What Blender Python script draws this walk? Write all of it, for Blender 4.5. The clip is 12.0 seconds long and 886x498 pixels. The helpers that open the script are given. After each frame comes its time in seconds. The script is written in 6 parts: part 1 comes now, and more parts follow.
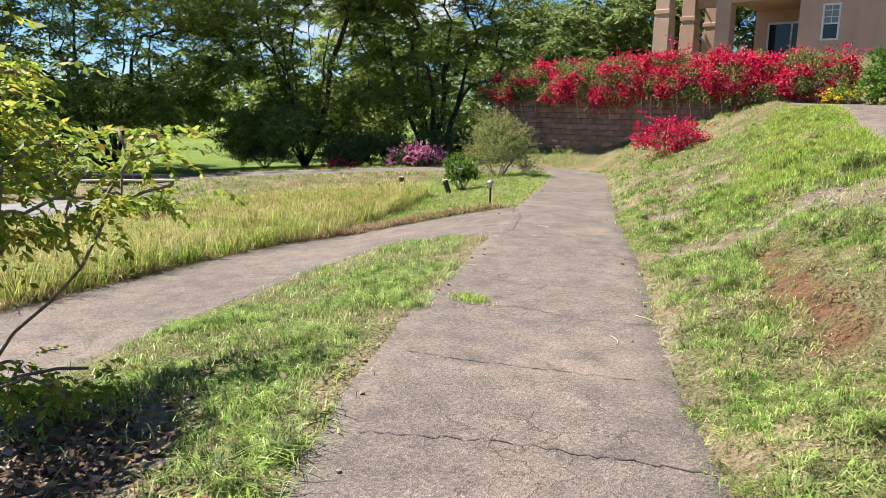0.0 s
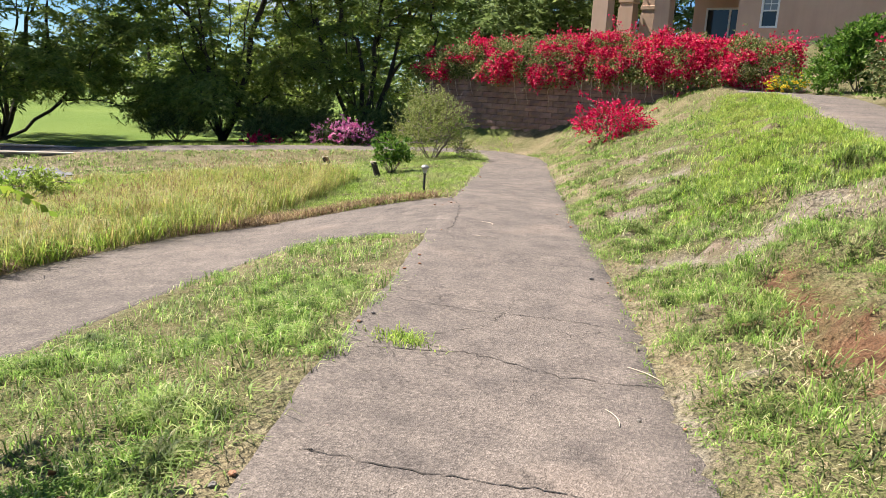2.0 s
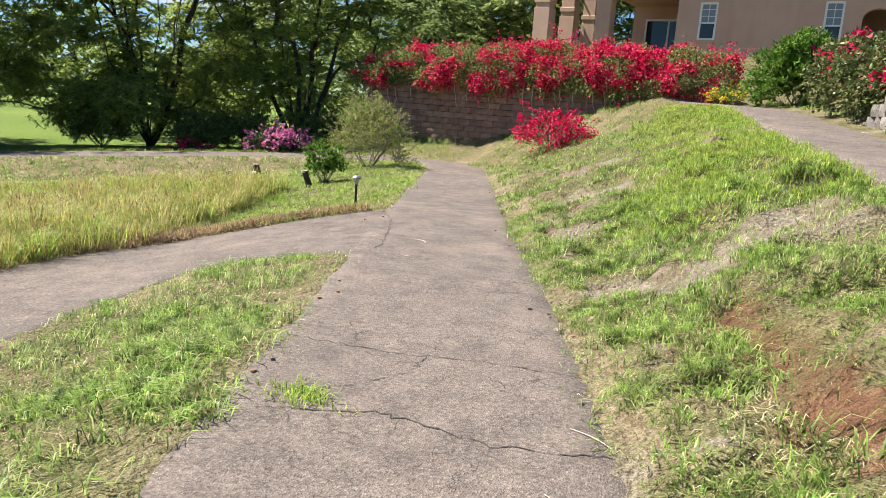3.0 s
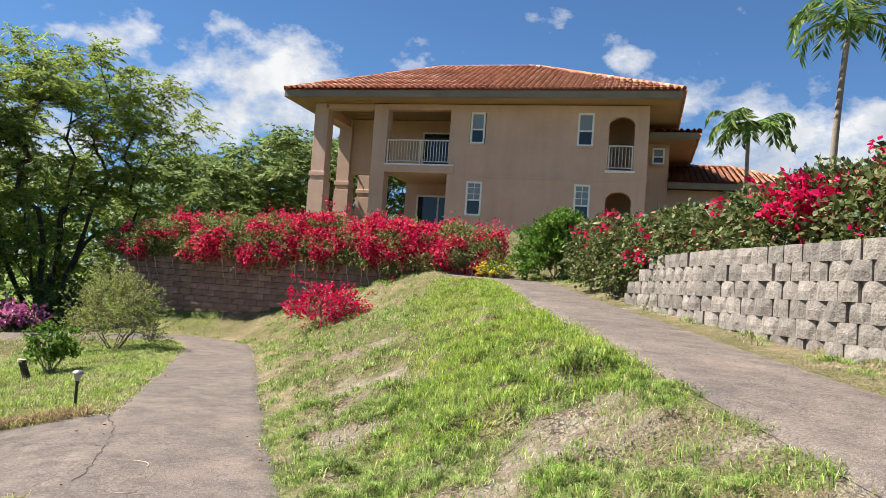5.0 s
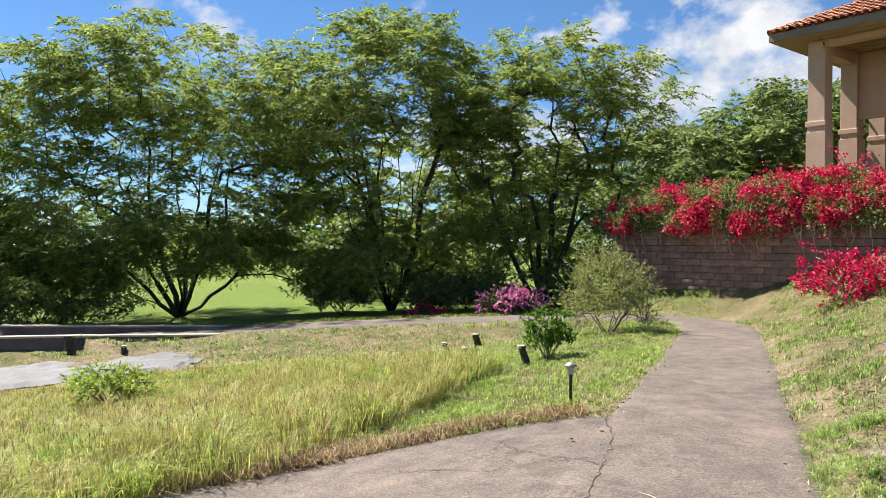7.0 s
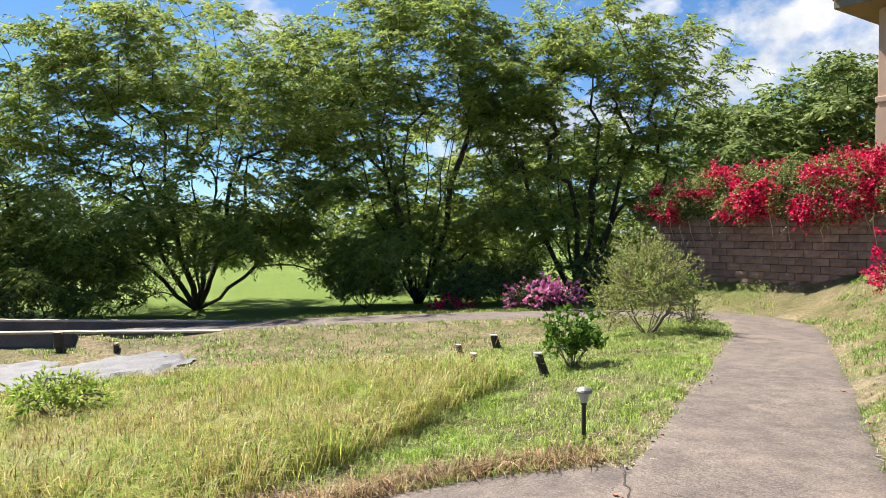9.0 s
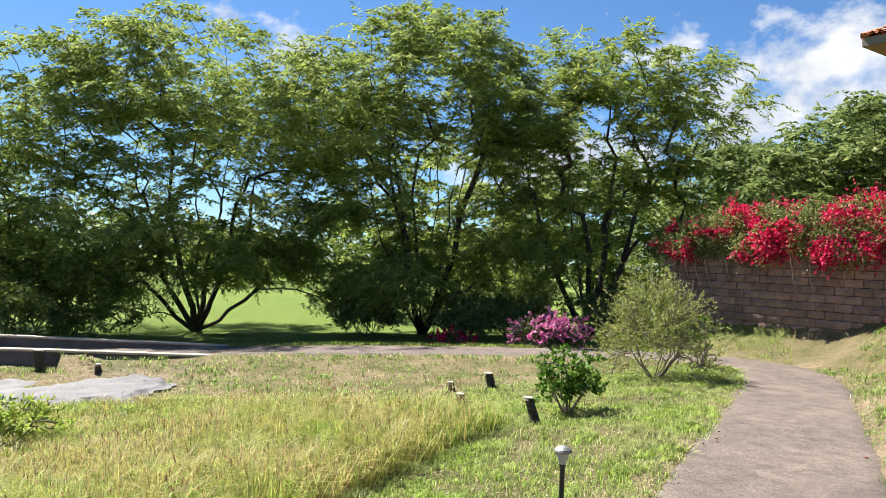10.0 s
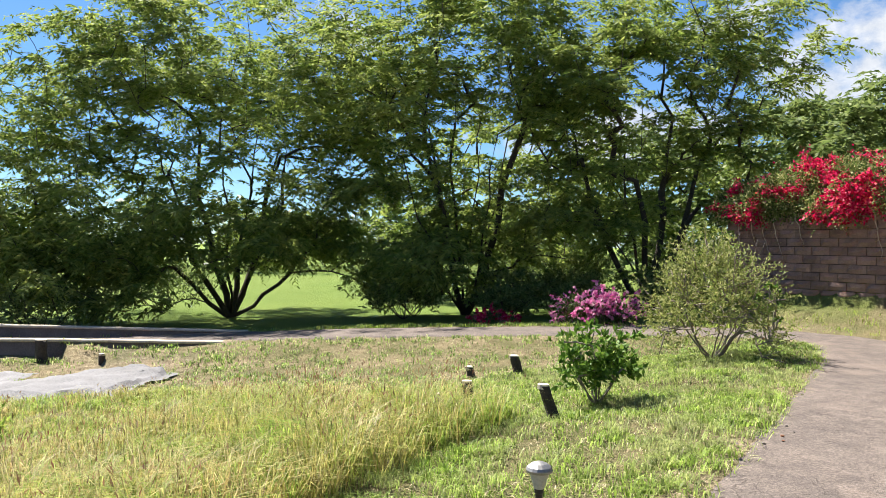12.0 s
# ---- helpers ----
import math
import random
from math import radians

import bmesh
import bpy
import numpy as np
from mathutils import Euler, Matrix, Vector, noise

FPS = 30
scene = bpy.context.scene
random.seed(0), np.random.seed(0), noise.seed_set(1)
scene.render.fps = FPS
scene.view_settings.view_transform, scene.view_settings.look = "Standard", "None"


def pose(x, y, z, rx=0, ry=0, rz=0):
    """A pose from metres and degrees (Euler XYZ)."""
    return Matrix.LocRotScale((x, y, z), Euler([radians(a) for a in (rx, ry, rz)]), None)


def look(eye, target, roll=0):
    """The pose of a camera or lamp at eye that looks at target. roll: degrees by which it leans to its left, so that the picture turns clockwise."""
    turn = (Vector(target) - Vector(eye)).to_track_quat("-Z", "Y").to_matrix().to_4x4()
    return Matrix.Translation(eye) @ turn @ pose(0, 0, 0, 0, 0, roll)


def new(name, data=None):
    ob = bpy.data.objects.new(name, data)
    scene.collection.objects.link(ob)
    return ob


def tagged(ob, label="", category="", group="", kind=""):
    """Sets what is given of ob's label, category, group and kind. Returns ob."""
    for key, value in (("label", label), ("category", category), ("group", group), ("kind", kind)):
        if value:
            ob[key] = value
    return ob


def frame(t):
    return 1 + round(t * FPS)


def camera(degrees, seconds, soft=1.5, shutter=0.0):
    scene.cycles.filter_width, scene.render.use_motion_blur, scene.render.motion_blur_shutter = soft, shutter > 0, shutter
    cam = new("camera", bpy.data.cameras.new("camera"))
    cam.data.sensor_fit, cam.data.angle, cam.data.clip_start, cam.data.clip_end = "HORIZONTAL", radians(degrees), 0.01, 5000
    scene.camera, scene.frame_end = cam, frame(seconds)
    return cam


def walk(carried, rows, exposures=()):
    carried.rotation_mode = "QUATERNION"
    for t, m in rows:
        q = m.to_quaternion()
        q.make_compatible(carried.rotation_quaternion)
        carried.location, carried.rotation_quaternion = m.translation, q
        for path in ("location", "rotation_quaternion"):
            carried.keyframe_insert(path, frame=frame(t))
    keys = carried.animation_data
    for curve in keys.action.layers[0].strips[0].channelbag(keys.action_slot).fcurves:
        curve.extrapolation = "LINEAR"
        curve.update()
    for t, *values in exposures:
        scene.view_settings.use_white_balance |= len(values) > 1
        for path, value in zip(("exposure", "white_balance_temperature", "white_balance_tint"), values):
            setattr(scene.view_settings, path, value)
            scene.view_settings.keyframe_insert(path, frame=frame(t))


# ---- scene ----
cam = camera(60.7, 12.0, 0.6)
PATH = [
    (0, (0.193, 0.447, 1.412), (-1.078, 1.951, 1.06), 1.4),
    (0.5, (-0.13, 0.669, 1.384), (-1.251, 2.28, 1.0), 3.9),
    (1, (-0.407, 1.028, 1.369), (-1.401, 2.716, 0.968), 4.3),
    (1.5, (-0.615, 1.35, 1.374), (-1.73, 2.96, 0.968), 3.3),
    (2, (-0.845, 1.706, 1.36), (-1.958, 3.318, 0.961), 3.4),
    (2.5, (-0.979, 2.103, 1.383), (-2.043, 3.752, 0.994), 3.4),
    (2.7, (-1.05, 2.222, 1.363), (-2.082, 3.891, 0.977), 3.8),
    (4.3, (-1.22, 2.993, 1.484), (-1.938, 4.855, 1.367), 3.7),
    (4.5, (-1.27, 3.133, 1.505), (-1.901, 5.03, 1.466), 3.6),
    (5, (-1.404, 3.542, 1.567), (-1.918, 5.472, 1.67), 4.1),
    (5.5, (-1.647, 3.889, 1.538), (-2.26, 5.79, 1.637), 4.3),
    (6, (-1.912, 4.375, 1.476), (-2.935, 6.094, 1.478), 2.1),
    (6.5, (-2.305, 4.703, 1.524), (-3.674, 6.161, 1.512), 0.5),
    (7, (-2.515, 5.055, 1.529), (-4.054, 6.332, 1.519), 0.4),
    (7.2, (-2.594, 5.201, 1.564), (-4.171, 6.43, 1.545), 0.8),
    (8.8, (-3.523, 6.611, 1.541), (-5.143, 7.784, 1.494), 0.2),
    (9, (-3.592, 6.761, 1.537), (-5.208, 7.939, 1.496), 0.3),
    (9.5, (-3.75, 7.115, 1.577), (-5.39, 8.259, 1.581), 0.5),
    (9.7, (-3.849, 7.247, 1.58), (-5.549, 8.299, 1.62), 0.8),
    (10, (-3.995, 7.55, 1.55), (-5.64, 8.686, 1.585), 2.5),
    (10.5, (-4.332, 8.059, 1.466), (-6.087, 9.015, 1.384), 3.3),
    (11, (-4.588, 8.422, 1.362), (-6.368, 9.328, 1.272), 2.2),
    (11.5, (-4.802, 8.866, 1.333), (-6.563, 9.814, 1.288), -0.8),
    (12, (-5.031, 9.209, 1.319), (-6.768, 10.201, 1.306), 0.7),
]
walk(cam, [(t, look(eye, target, roll)) for t, eye, target, roll in PATH], exposures=[(0.0, 1.48), (3.0, 1.48), (5.0, 1.42), (6.5, 1.46), (9.0, 1.57), (12.0, 1.63)])

# ---- light ----
SUN_AZ, SUN_EL = radians(259.0), radians(53.0)
world = bpy.data.worlds.new("sky")
scene.world = world
world.use_nodes = True
wn = world.node_tree.nodes
wn.clear()
sky = wn.new("ShaderNodeTexSky")
sky.sky_type = 'NISHITA'
sky.sun_disc = False
sky.sun_elevation, sky.sun_rotation = SUN_EL, SUN_AZ
sky.air_density, sky.dust_density, sky.ozone_density = 1.0, 0.0, 6.0
bg = wn.new("ShaderNodeBackground")
bg.inputs["Strength"].default_value = 0.05
wo = wn.new("ShaderNodeOutputWorld")
tint = wn.new("ShaderNodeMix")
tint.data_type, tint.blend_type = 'RGBA', 'MULTIPLY'
tint.inputs[0].default_value = 1.0
tint.inputs[7].default_value = (0.64, 0.80, 0.93, 1)
world.node_tree.links.new(sky.outputs[0], tint.inputs[6])
world.node_tree.links.new(tint.outputs[2], bg.inputs[0])
world.node_tree.links.new(bg.outputs[0], wo.inputs[0])
sun_data = bpy.data.lights.new("sun", 'SUN')
sun_data.energy, sun_data.angle, sun_data.color = 4.8, radians(0.53), (1.0, 0.95, 0.87)
sun = new("sun", sun_data)
sun_from = Vector((math.sin(SUN_AZ) * math.cos(SUN_EL), math.cos(SUN_AZ) * math.cos(SUN_EL), math.sin(SUN_EL)))
sun.matrix_world = look(sun_from * 60, (0, 0, 0))

# ---- materials ----


class Mat:
    """A node material with a few short ways to wire it."""

    def __init__(self, name):
        self.m = bpy.data.materials.new(name)
        self.m.use_nodes = True
        self.t = self.m.node_tree
        self.b = self.t.nodes["Principled BSDF"]
        self.o = self.t.nodes["Material Output"]

    def node(self, kind, **kw):
        n = self.t.nodes.new(kind)
        for k, v in kw.items():
            n.inputs[k].default_value = v
        return n

    def link(self, a, b):
        self.t.links.new(a, b)

    def where(self):
        return self.node("ShaderNodeNewGeometry").outputs["Position"]

    def noise(self, scale, detail=4.0, rough=0.55, vec=None, stretch=None):
        n = self.node("ShaderNodeTexNoise", Scale=scale, Detail=detail, Roughness=rough)
        v = vec if vec is not None else self.where()
        if stretch is not None:
            mp = self.node("ShaderNodeMapping", Scale=stretch)
            self.link(v, mp.inputs["Vector"])
            v = mp.outputs[0]
        self.link(v, n.inputs["Vector"])
        return n.outputs["Fac"]

    def ramp(self, fac, stops):
        r = self.t.nodes.new("ShaderNodeValToRGB")
        el = r.color_ramp.elements
        while len(el) < len(stops):
            el.new(0.5)
        for e, (p, c) in zip(el, stops):
            e.position = p
            e.color = (*c, 1) if len(c) == 3 else c
        self.link(fac, r.inputs[0])
        return r.outputs[0]

    def mix(self, fac, a, b, mode='MIX'):
        n = self.t.nodes.new("ShaderNodeMix")
        n.data_type = 'RGBA'
        n.blend_type = mode
        for v, k in ((fac, 0), (a, 6), (b, 7)):
            if isinstance(v, (int, float)):
                n.inputs[k].default_value = v
            elif isinstance(v, tuple):
                n.inputs[k].default_value = (*v, 1)
            else:
                self.link(v, n.inputs[k])
        return n.outputs[2]

    def math(self, op, a, b=0.0):
        n = self.t.nodes.new("ShaderNodeMath")
        n.operation = op
        for v, k in ((a, 0), (b, 1)):
            if isinstance(v, (int, float)):
                n.inputs[k].default_value = v
            else:
                self.link(v, n.inputs[k])
        return n.outputs[0]

    def bump(self, height, strength=0.4, distance=0.02):
        n = self.node("ShaderNodeBump", Strength=strength, Distance=distance)
        self.link(height, n.inputs["Height"])
        self.link(n.outputs[0], self.b.inputs["Normal"])

    def color(self, c):
        if isinstance(c, tuple):
            self.b.inputs["Base Color"].default_value = (*c, 1)
        else:
            self.link(c, self.b.inputs["Base Color"])

    def rough(self, r):
        if isinstance(r, (int, float)):
            self.b.inputs["Roughness"].default_value = r
        else:
            self.link(r, self.b.inputs["Roughness"])

    def island(self):
        return self.node("ShaderNodeNewGeometry").outputs["Random Per Island"]

    def per_object(self):
        return self.node("ShaderNodeObjectInfo").outputs["Random"]

    def attribute(self, name):
        n = self.node("ShaderNodeAttribute")
        n.attribute_name = name
        return n.outputs["Fac"]


def leaf_material(name, stops, glow=0.3, rough=0.5, patch=0.0, patch_color=(0.3, 0.28, 0.1), patch_scale=0.5, tuft=0.0):
    """Leaves: each its own tone, letting some light through."""
    k = Mat(name)
    c = k.ramp(k.island(), stops)
    big = k.noise(patch_scale, 3)
    c = k.mix(k.math('MULTIPLY', k.ramp(big, [(0.42, (0, 0, 0)), (0.62, (1, 1, 1))]), patch), c, patch_color)
    if tuft:
        c = k.mix(1.0, c, k.ramp(k.noise(9.0, 3, 0.6), [(0.36, (1 - tuft,) * 3), (0.62, (1 + tuft * 0.6,) * 3)]), 'MULTIPLY')
    k.color(c)
    k.rough(rough)
    k.b.inputs["Specular IOR Level"].default_value = 0.18
    tr = k.node("ShaderNodeBsdfTranslucent")
    k.link(c, tr.inputs[0])
    ms = k.node("ShaderNodeMixShader", Fac=glow)
    k.link(k.b.outputs[0], ms.inputs[1])
    k.link(tr.outputs[0], ms.inputs[2])
    k.link(ms.outputs[0], k.o.inputs[0])
    return k.m


def speckled(name, dark, light, scale=3.0, fine=60.0, rough=0.85, bump=0.3, metal=0.0, distance=0.01, by_object=0.0):
    """A plain solid surface with broad blotches, fine grain and relief."""
    k = Mat(name)
    c = k.ramp(k.noise(scale, 5), [(0.3, dark), (0.7, light)])
    f = k.noise(fine, 3)
    c = k.mix(0.35, c, k.ramp(f, [(0.3, tuple(v * 0.6 for v in dark)), (0.7, tuple(min(1, v * 1.2) for v in light))]))
    if by_object:
        g = k.ramp(k.per_object(), [(0.0, (1 - by_object,) * 3), (1.0, (1 + by_object * 0.6,) * 3)])
        c = k.mix(1.0, c, g, 'MULTIPLY')
    k.color(c)
    k.rough(rough)
    k.b.inputs["Metallic"].default_value = metal
    if bump:
        k.bump(f, bump, distance)
    return k.m


def make_ground():
    k = Mat("soil_and_thatch")
    big, mid, fine = k.noise(0.35, 4), k.noise(2.2, 5), k.noise(38.0, 4, 0.7)
    turf = k.ramp(mid, [(0.3, (0.07, 0.11, 0.022)), (0.5, (0.13, 0.16, 0.04)), (0.68, (0.24, 0.20, 0.085))])
    turf = k.mix(k.ramp(fine, [(0.40, (0, 0, 0)), (0.62, (1, 1, 1))]), turf, (0.26, 0.22, 0.10))
    turf = k.mix(k.ramp(k.noise(85.0, 3, 0.7), [(0.42, (0.75,) * 3), (0.55, (0, 0, 0))]), turf, (0.045, 0.055, 0.015))
    soil = k.ramp(k.noise(7.0, 6, 0.65), [(0.3, (0.11, 0.055, 0.03)), (0.6, (0.24, 0.125, 0.07)), (0.8, (0.30, 0.21, 0.13))])
    soil = k.mix(k.math('SUBTRACT', k.ramp(k.noise(1.3, 4), [(0.36, (0.5,) * 3), (0.52, (1,) * 3)]), k.attribute("red")), soil, k.ramp(k.noise(9.0, 6, 0.7), [(0.3, (0.21, 0.165, 0.12)), (0.7, (0.47, 0.40, 0.31))]))
    lawn = k.ramp(k.noise(0.12, 4), [(0.3, (0.13, 0.20, 0.035)), (0.7, (0.20, 0.26, 0.055))])
    thatch = k.ramp(k.noise(9.0, 5, 0.65), [(0.3, (0.22, 0.16, 0.09)), (0.7, (0.46, 0.37, 0.23))])
    c = k.mix(k.math('MULTIPLY', k.attribute("dry"), k.ramp(k.noise(1.1, 5), [(0.35, (0.25,) * 3), (0.6, (1,) * 3)])), turf, thatch)
    c = k.mix(k.math('MULTIPLY', k.attribute("bare"), k.ramp(k.noise(3.3, 5), [(0.3, (0.3,) * 3), (0.5, (1,) * 3)])), c, soil)
    c = k.mix(1.0, c, k.ramp(k.noise(120.0, 3, 0.7), [(0.38, (0.55,) * 3), (0.62, (1.25,) * 3)]), 'MULTIPLY')
    c = k.mix(k.attribute("lawn"), c, lawn)
    k.color(c)
    k.rough(0.95)
    k.b.inputs["Specular IOR Level"].default_value = 0.15
    clod = k.node("ShaderNodeTexVoronoi", Scale=28.0)
    k.link(k.where(), clod.inputs["Vector"])
    k.bump(k.math('ADD', k.math('ADD', k.math('MULTIPLY', fine, 0.8), k.noise(11.0, 5)), k.math('MULTIPLY', clod.outputs["Distance"], 0.6)), 1.0, 0.07)
    return k.m


def make_asphalt():
    k = Mat("worn_asphalt")
    big, mid = k.noise(0.55, 5), k.noise(4.0, 6, 0.6)
    v = k.node("ShaderNodeTexVoronoi", Scale=115.0)
    k.link(k.where(), v.inputs["Vector"])
    c = k.ramp(big, [(0.32, (0.095, 0.080, 0.070)), (0.5, (0.140, 0.117, 0.100)), (0.72, (0.190, 0.156, 0.130))])
    c = k.mix(0.5, c, k.ramp(mid, [(0.3, (0.085, 0.073, 0.065)), (0.7, (0.215, 0.180, 0.150))]))
    stone = k.ramp(v.outputs["Color"], [(0.15, (0.45,) * 3), (0.5, (0.95,) * 3), (0.8, (1.3,) * 3), (0.95, (2.0,) * 3)])
    c = k.mix(0.55, c, k.mix(1.0, c, stone, 'MULTIPLY'))
    dust = k.ramp(k.noise(0.9, 4), [(0.56, (0, 0, 0)), (0.75, (0.55,) * 3)])
    c = k.mix(dust, c, (0.25, 0.195, 0.155))
    c = k.mix(1.0, c, (1.08, 1.05, 1.06), 'MULTIPLY')
    # patches of crazing: hairline cracks on a warped net
    bend = k.node("ShaderNodeTexNoise", Scale=3.5, Detail=5.0, Roughness=0.6)
    k.link(k.where(), bend.inputs["Vector"])
    at = k.node("ShaderNodeVectorMath")
    at.operation = 'MULTIPLY_ADD'
    at.inputs[1].default_value = (0.45, 0.45, 0.0)
    k.link(bend.outputs["Color"], at.inputs[0])
    k.link(k.where(), at.inputs[2])
    net = k.node("ShaderNodeTexVoronoi", Scale=4.2)
    net.feature = 'DISTANCE_TO_EDGE'
    k.link(at.outputs[0], net.inputs["Vector"])
    hair = k.ramp(net.outputs["Distance"], [(0.0, (1,) * 3), (0.012, (0.4,) * 3), (0.026, (0,) * 3)])
    where = k.ramp(k.noise(1.1, 4, 0.6), [(0.47, (0,) * 3), (0.60, (1,) * 3)])
    hair = k.math('MULTIPLY', hair, where)
    c = k.mix(k.math('MULTIPLY', hair, 0.62), c, (0.035, 0.030, 0.026))
    stain = k.ramp(k.noise(1.7, 6, 0.65), [(0.55, (0,) * 3), (0.70, (0.45,) * 3)])
    c = k.mix(stain, c, (0.065, 0.055, 0.052))
    c = k.mix(1.0, c, k.ramp(k.noise(45.0, 4, 0.7), [(0.36, (0.72,) * 3), (0.62, (1.22,) * 3)]), 'MULTIPLY')
    k.color(c)
    k.rough(0.9)
    k.b.inputs["Specular IOR Level"].default_value = 0.2
    grit = k.math('ADD', v.outputs["Distance"], k.math('MULTIPLY', k.noise(160.0, 3), 0.7))
    k.bump(k.math('SUBTRACT', k.math('ADD', grit, k.noise(30.0, 4)), k.math('MULTIPLY', hair, 1.5)), 0.6, 0.010)
    return k.m


def make_stucco():
    k = Mat("tan_stucco")
    c = k.ramp(k.noise(0.6, 5), [(0.3, (0.52, 0.345, 0.255)), (0.7, (0.61, 0.415, 0.31))])
    st = k.ramp(k.noise(2.5, 5, 0.6, stretch=(1, 1, 0.15)), [(0.35, (0.92,) * 3), (0.7, (1.03,) * 3)])
    k.color(k.mix(1.0, c, st, 'MULTIPLY'))
    k.rough(0.92)
    k.bump(k.noise(45.0, 4), 0.35, 0.01)
    return k.m


def make_tile():
    k = Mat("terracotta_tile")
    c = k.ramp(k.island(), [(0.0, (0.36, 0.13, 0.065)), (0.4, (0.48, 0.19, 0.10)), (0.75, (0.56, 0.25, 0.14)), (1.0, (0.64, 0.36, 0.23))])
    c = k.mix(k.ramp(k.noise(2.0, 5), [(0.45, (0,) * 3), (0.8, (0.5,) * 3)]), c, (0.20, 0.10, 0.06))
    k.color(c)
    k.rough(0.8)
    k.bump(k.noise(30.0, 3), 0.2, 0.01)
    return k.m


def make_glass(name, tint):
    k = Mat(name)
    k.color(tint)
    k.rough(0.04)
    k.b.inputs["Metallic"].default_value = 0.0
    k.b.inputs["Specular IOR Level"].default_value = 0.5
    return k.m


GROUND, ASPHALT, STUCCO, TILE = make_ground(), make_asphalt(), make_stucco(), make_tile()
# near-black brown that paints the shade inside path cracks
CRACK = speckled("crack_shade", (0.03, 0.026, 0.022), (0.065, 0.052, 0.042), 9, 80, 1.0, 0.0)
SOIL = speckled("red_earth", (0.20, 0.085, 0.045), (0.38, 0.19, 0.11), 5, 50, 1.0, 0.6, distance=0.03)
BROWN_BLOCK = speckled("brown_split_block", (0.19, 0.116, 0.09), (0.36, 0.228, 0.178), 3.5, 40, 0.95, 0.7, distance=0.02, by_object=0.22)
GREY_BLOCK = speckled("grey_split_block", (0.115, 0.095, 0.08), (0.31, 0.272, 0.235), 9.0, 35, 0.95, 0.7, distance=0.02, by_object=0.3)
MORTAR = speckled("dark_joint", (0.03, 0.025, 0.02), (0.07, 0.055, 0.045), 6, 40, 1.0, 0.2)
CONCRETE = speckled("stained_concrete", (0.07, 0.052, 0.042), (0.23, 0.17, 0.135), 1.5, 40, 0.9, 0.4)
# parapet caps: sunlight on the tops is put into this paler colour
SUNLIT_CONCRETE = speckled("sunlit_concrete_cap", (0.36, 0.29, 0.22), (0.58, 0.50, 0.39), 3.0, 40, 0.9, 0.3)
FASCIA = speckled("weathered_fascia", (0.17, 0.135, 0.10), (0.27, 0.225, 0.17), 1.2, 40, 0.8, 0.15)
SOFFIT = speckled("painted_soffit", (0.30, 0.20, 0.115), (0.38, 0.26, 0.15), 1.0, 30, 0.85, 0.1)
WHITE = speckled("white_paint", (0.74, 0.72, 0.68), (0.82, 0.80, 0.77), 4.0, 50, 0.5, 0.05)
CREAM = speckled("cream_rail_paint", (0.62, 0.54, 0.42), (0.72, 0.64, 0.52), 4.0, 50, 0.5, 0.05)
GLASS = make_glass("dark_window_glass", (0.02, 0.025, 0.03))
# upper panes: the sky's reflection is put into a pale blue-grey base colour
GLASS_UPPER = make_glass("sky_reflection_glass", (0.22, 0.245, 0.26))
BARK = speckled("dark_bark", (0.028, 0.022, 0.016), (0.085, 0.065, 0.048), 8, 45, 0.95, 0.9, distance=0.03)
PALE_BARK = speckled("grey_bark", (0.14, 0.11, 0.085), (0.28, 0.23, 0.18), 10, 60, 0.9, 0.6)
CUT_WOOD = speckled("sawn_wood", (0.52, 0.42, 0.30), (0.72, 0.62, 0.48), 15, 80, 0.85, 0.3)
DRY_VINE = speckled("dry_vine", (0.40, 0.31, 0.22), (0.62, 0.52, 0.40), 12, 60, 0.9, 0.2)
BLACK = speckled("black_plastic", (0.012, 0.012, 0.012), (0.03, 0.03, 0.03), 8, 60, 0.45, 0.05)
STEEL = speckled("brushed_steel", (0.26, 0.25, 0.235), (0.38, 0.365, 0.34), 5, 90, 0.5, 0.05, metal=0.7)
LENS = speckled("frosted_lens", (0.40, 0.40, 0.38), (0.52, 0.52, 0.50), 5, 60, 0.3, 0.0)
TARP = speckled("grey_geotextile", (0.085, 0.082, 0.085), (0.19, 0.183, 0.19), 1.3, 30, 0.8, 0.5, distance=0.04)
KIAWE = leaf_material("kiawe_leaf", [(0.0, (0.085, 0.135, 0.026)), (0.45, (0.175, 0.245, 0.046)), (0.8, (0.27, 0.335, 0.07)), (1.0, (0.37, 0.40, 0.11))], 0.56, rough=0.6, patch=0.4, patch_color=(0.36, 0.40, 0.11), patch_scale=0.8)
FAR_LEAF = leaf_material("far_leaf", [(0.0, (0.10, 0.145, 0.04)), (0.6, (0.18, 0.24, 0.07)), (1.0, (0.30, 0.35, 0.12))], 0.42)
OLIVE_LEAF = leaf_material("olive_hedge_leaf", [(0.0, (0.045, 0.07, 0.02)), (0.5, (0.10, 0.135, 0.04)), (0.8, (0.20, 0.22, 0.08)), (0.93, (0.34, 0.33, 0.17)), (1.0, (0.30, 0.12, 0.06))], 0.3)
# darker greens than far_leaf: the woods' shade is put into the leaf colour
WOOD_LEAF = leaf_material("shaded_wood_leaf", [(0.0, (0.03, 0.055, 0.018)), (0.6, (0.065, 0.10, 0.03)), (1.0, (0.14, 0.18, 0.055))], 0.25)
UNDER_LEAF = leaf_material("undergrowth_leaf", [(0.0, (0.07, 0.11, 0.03)), (0.5, (0.15, 0.21, 0.06)), (1.0, (0.30, 0.34, 0.12))], 0.45)
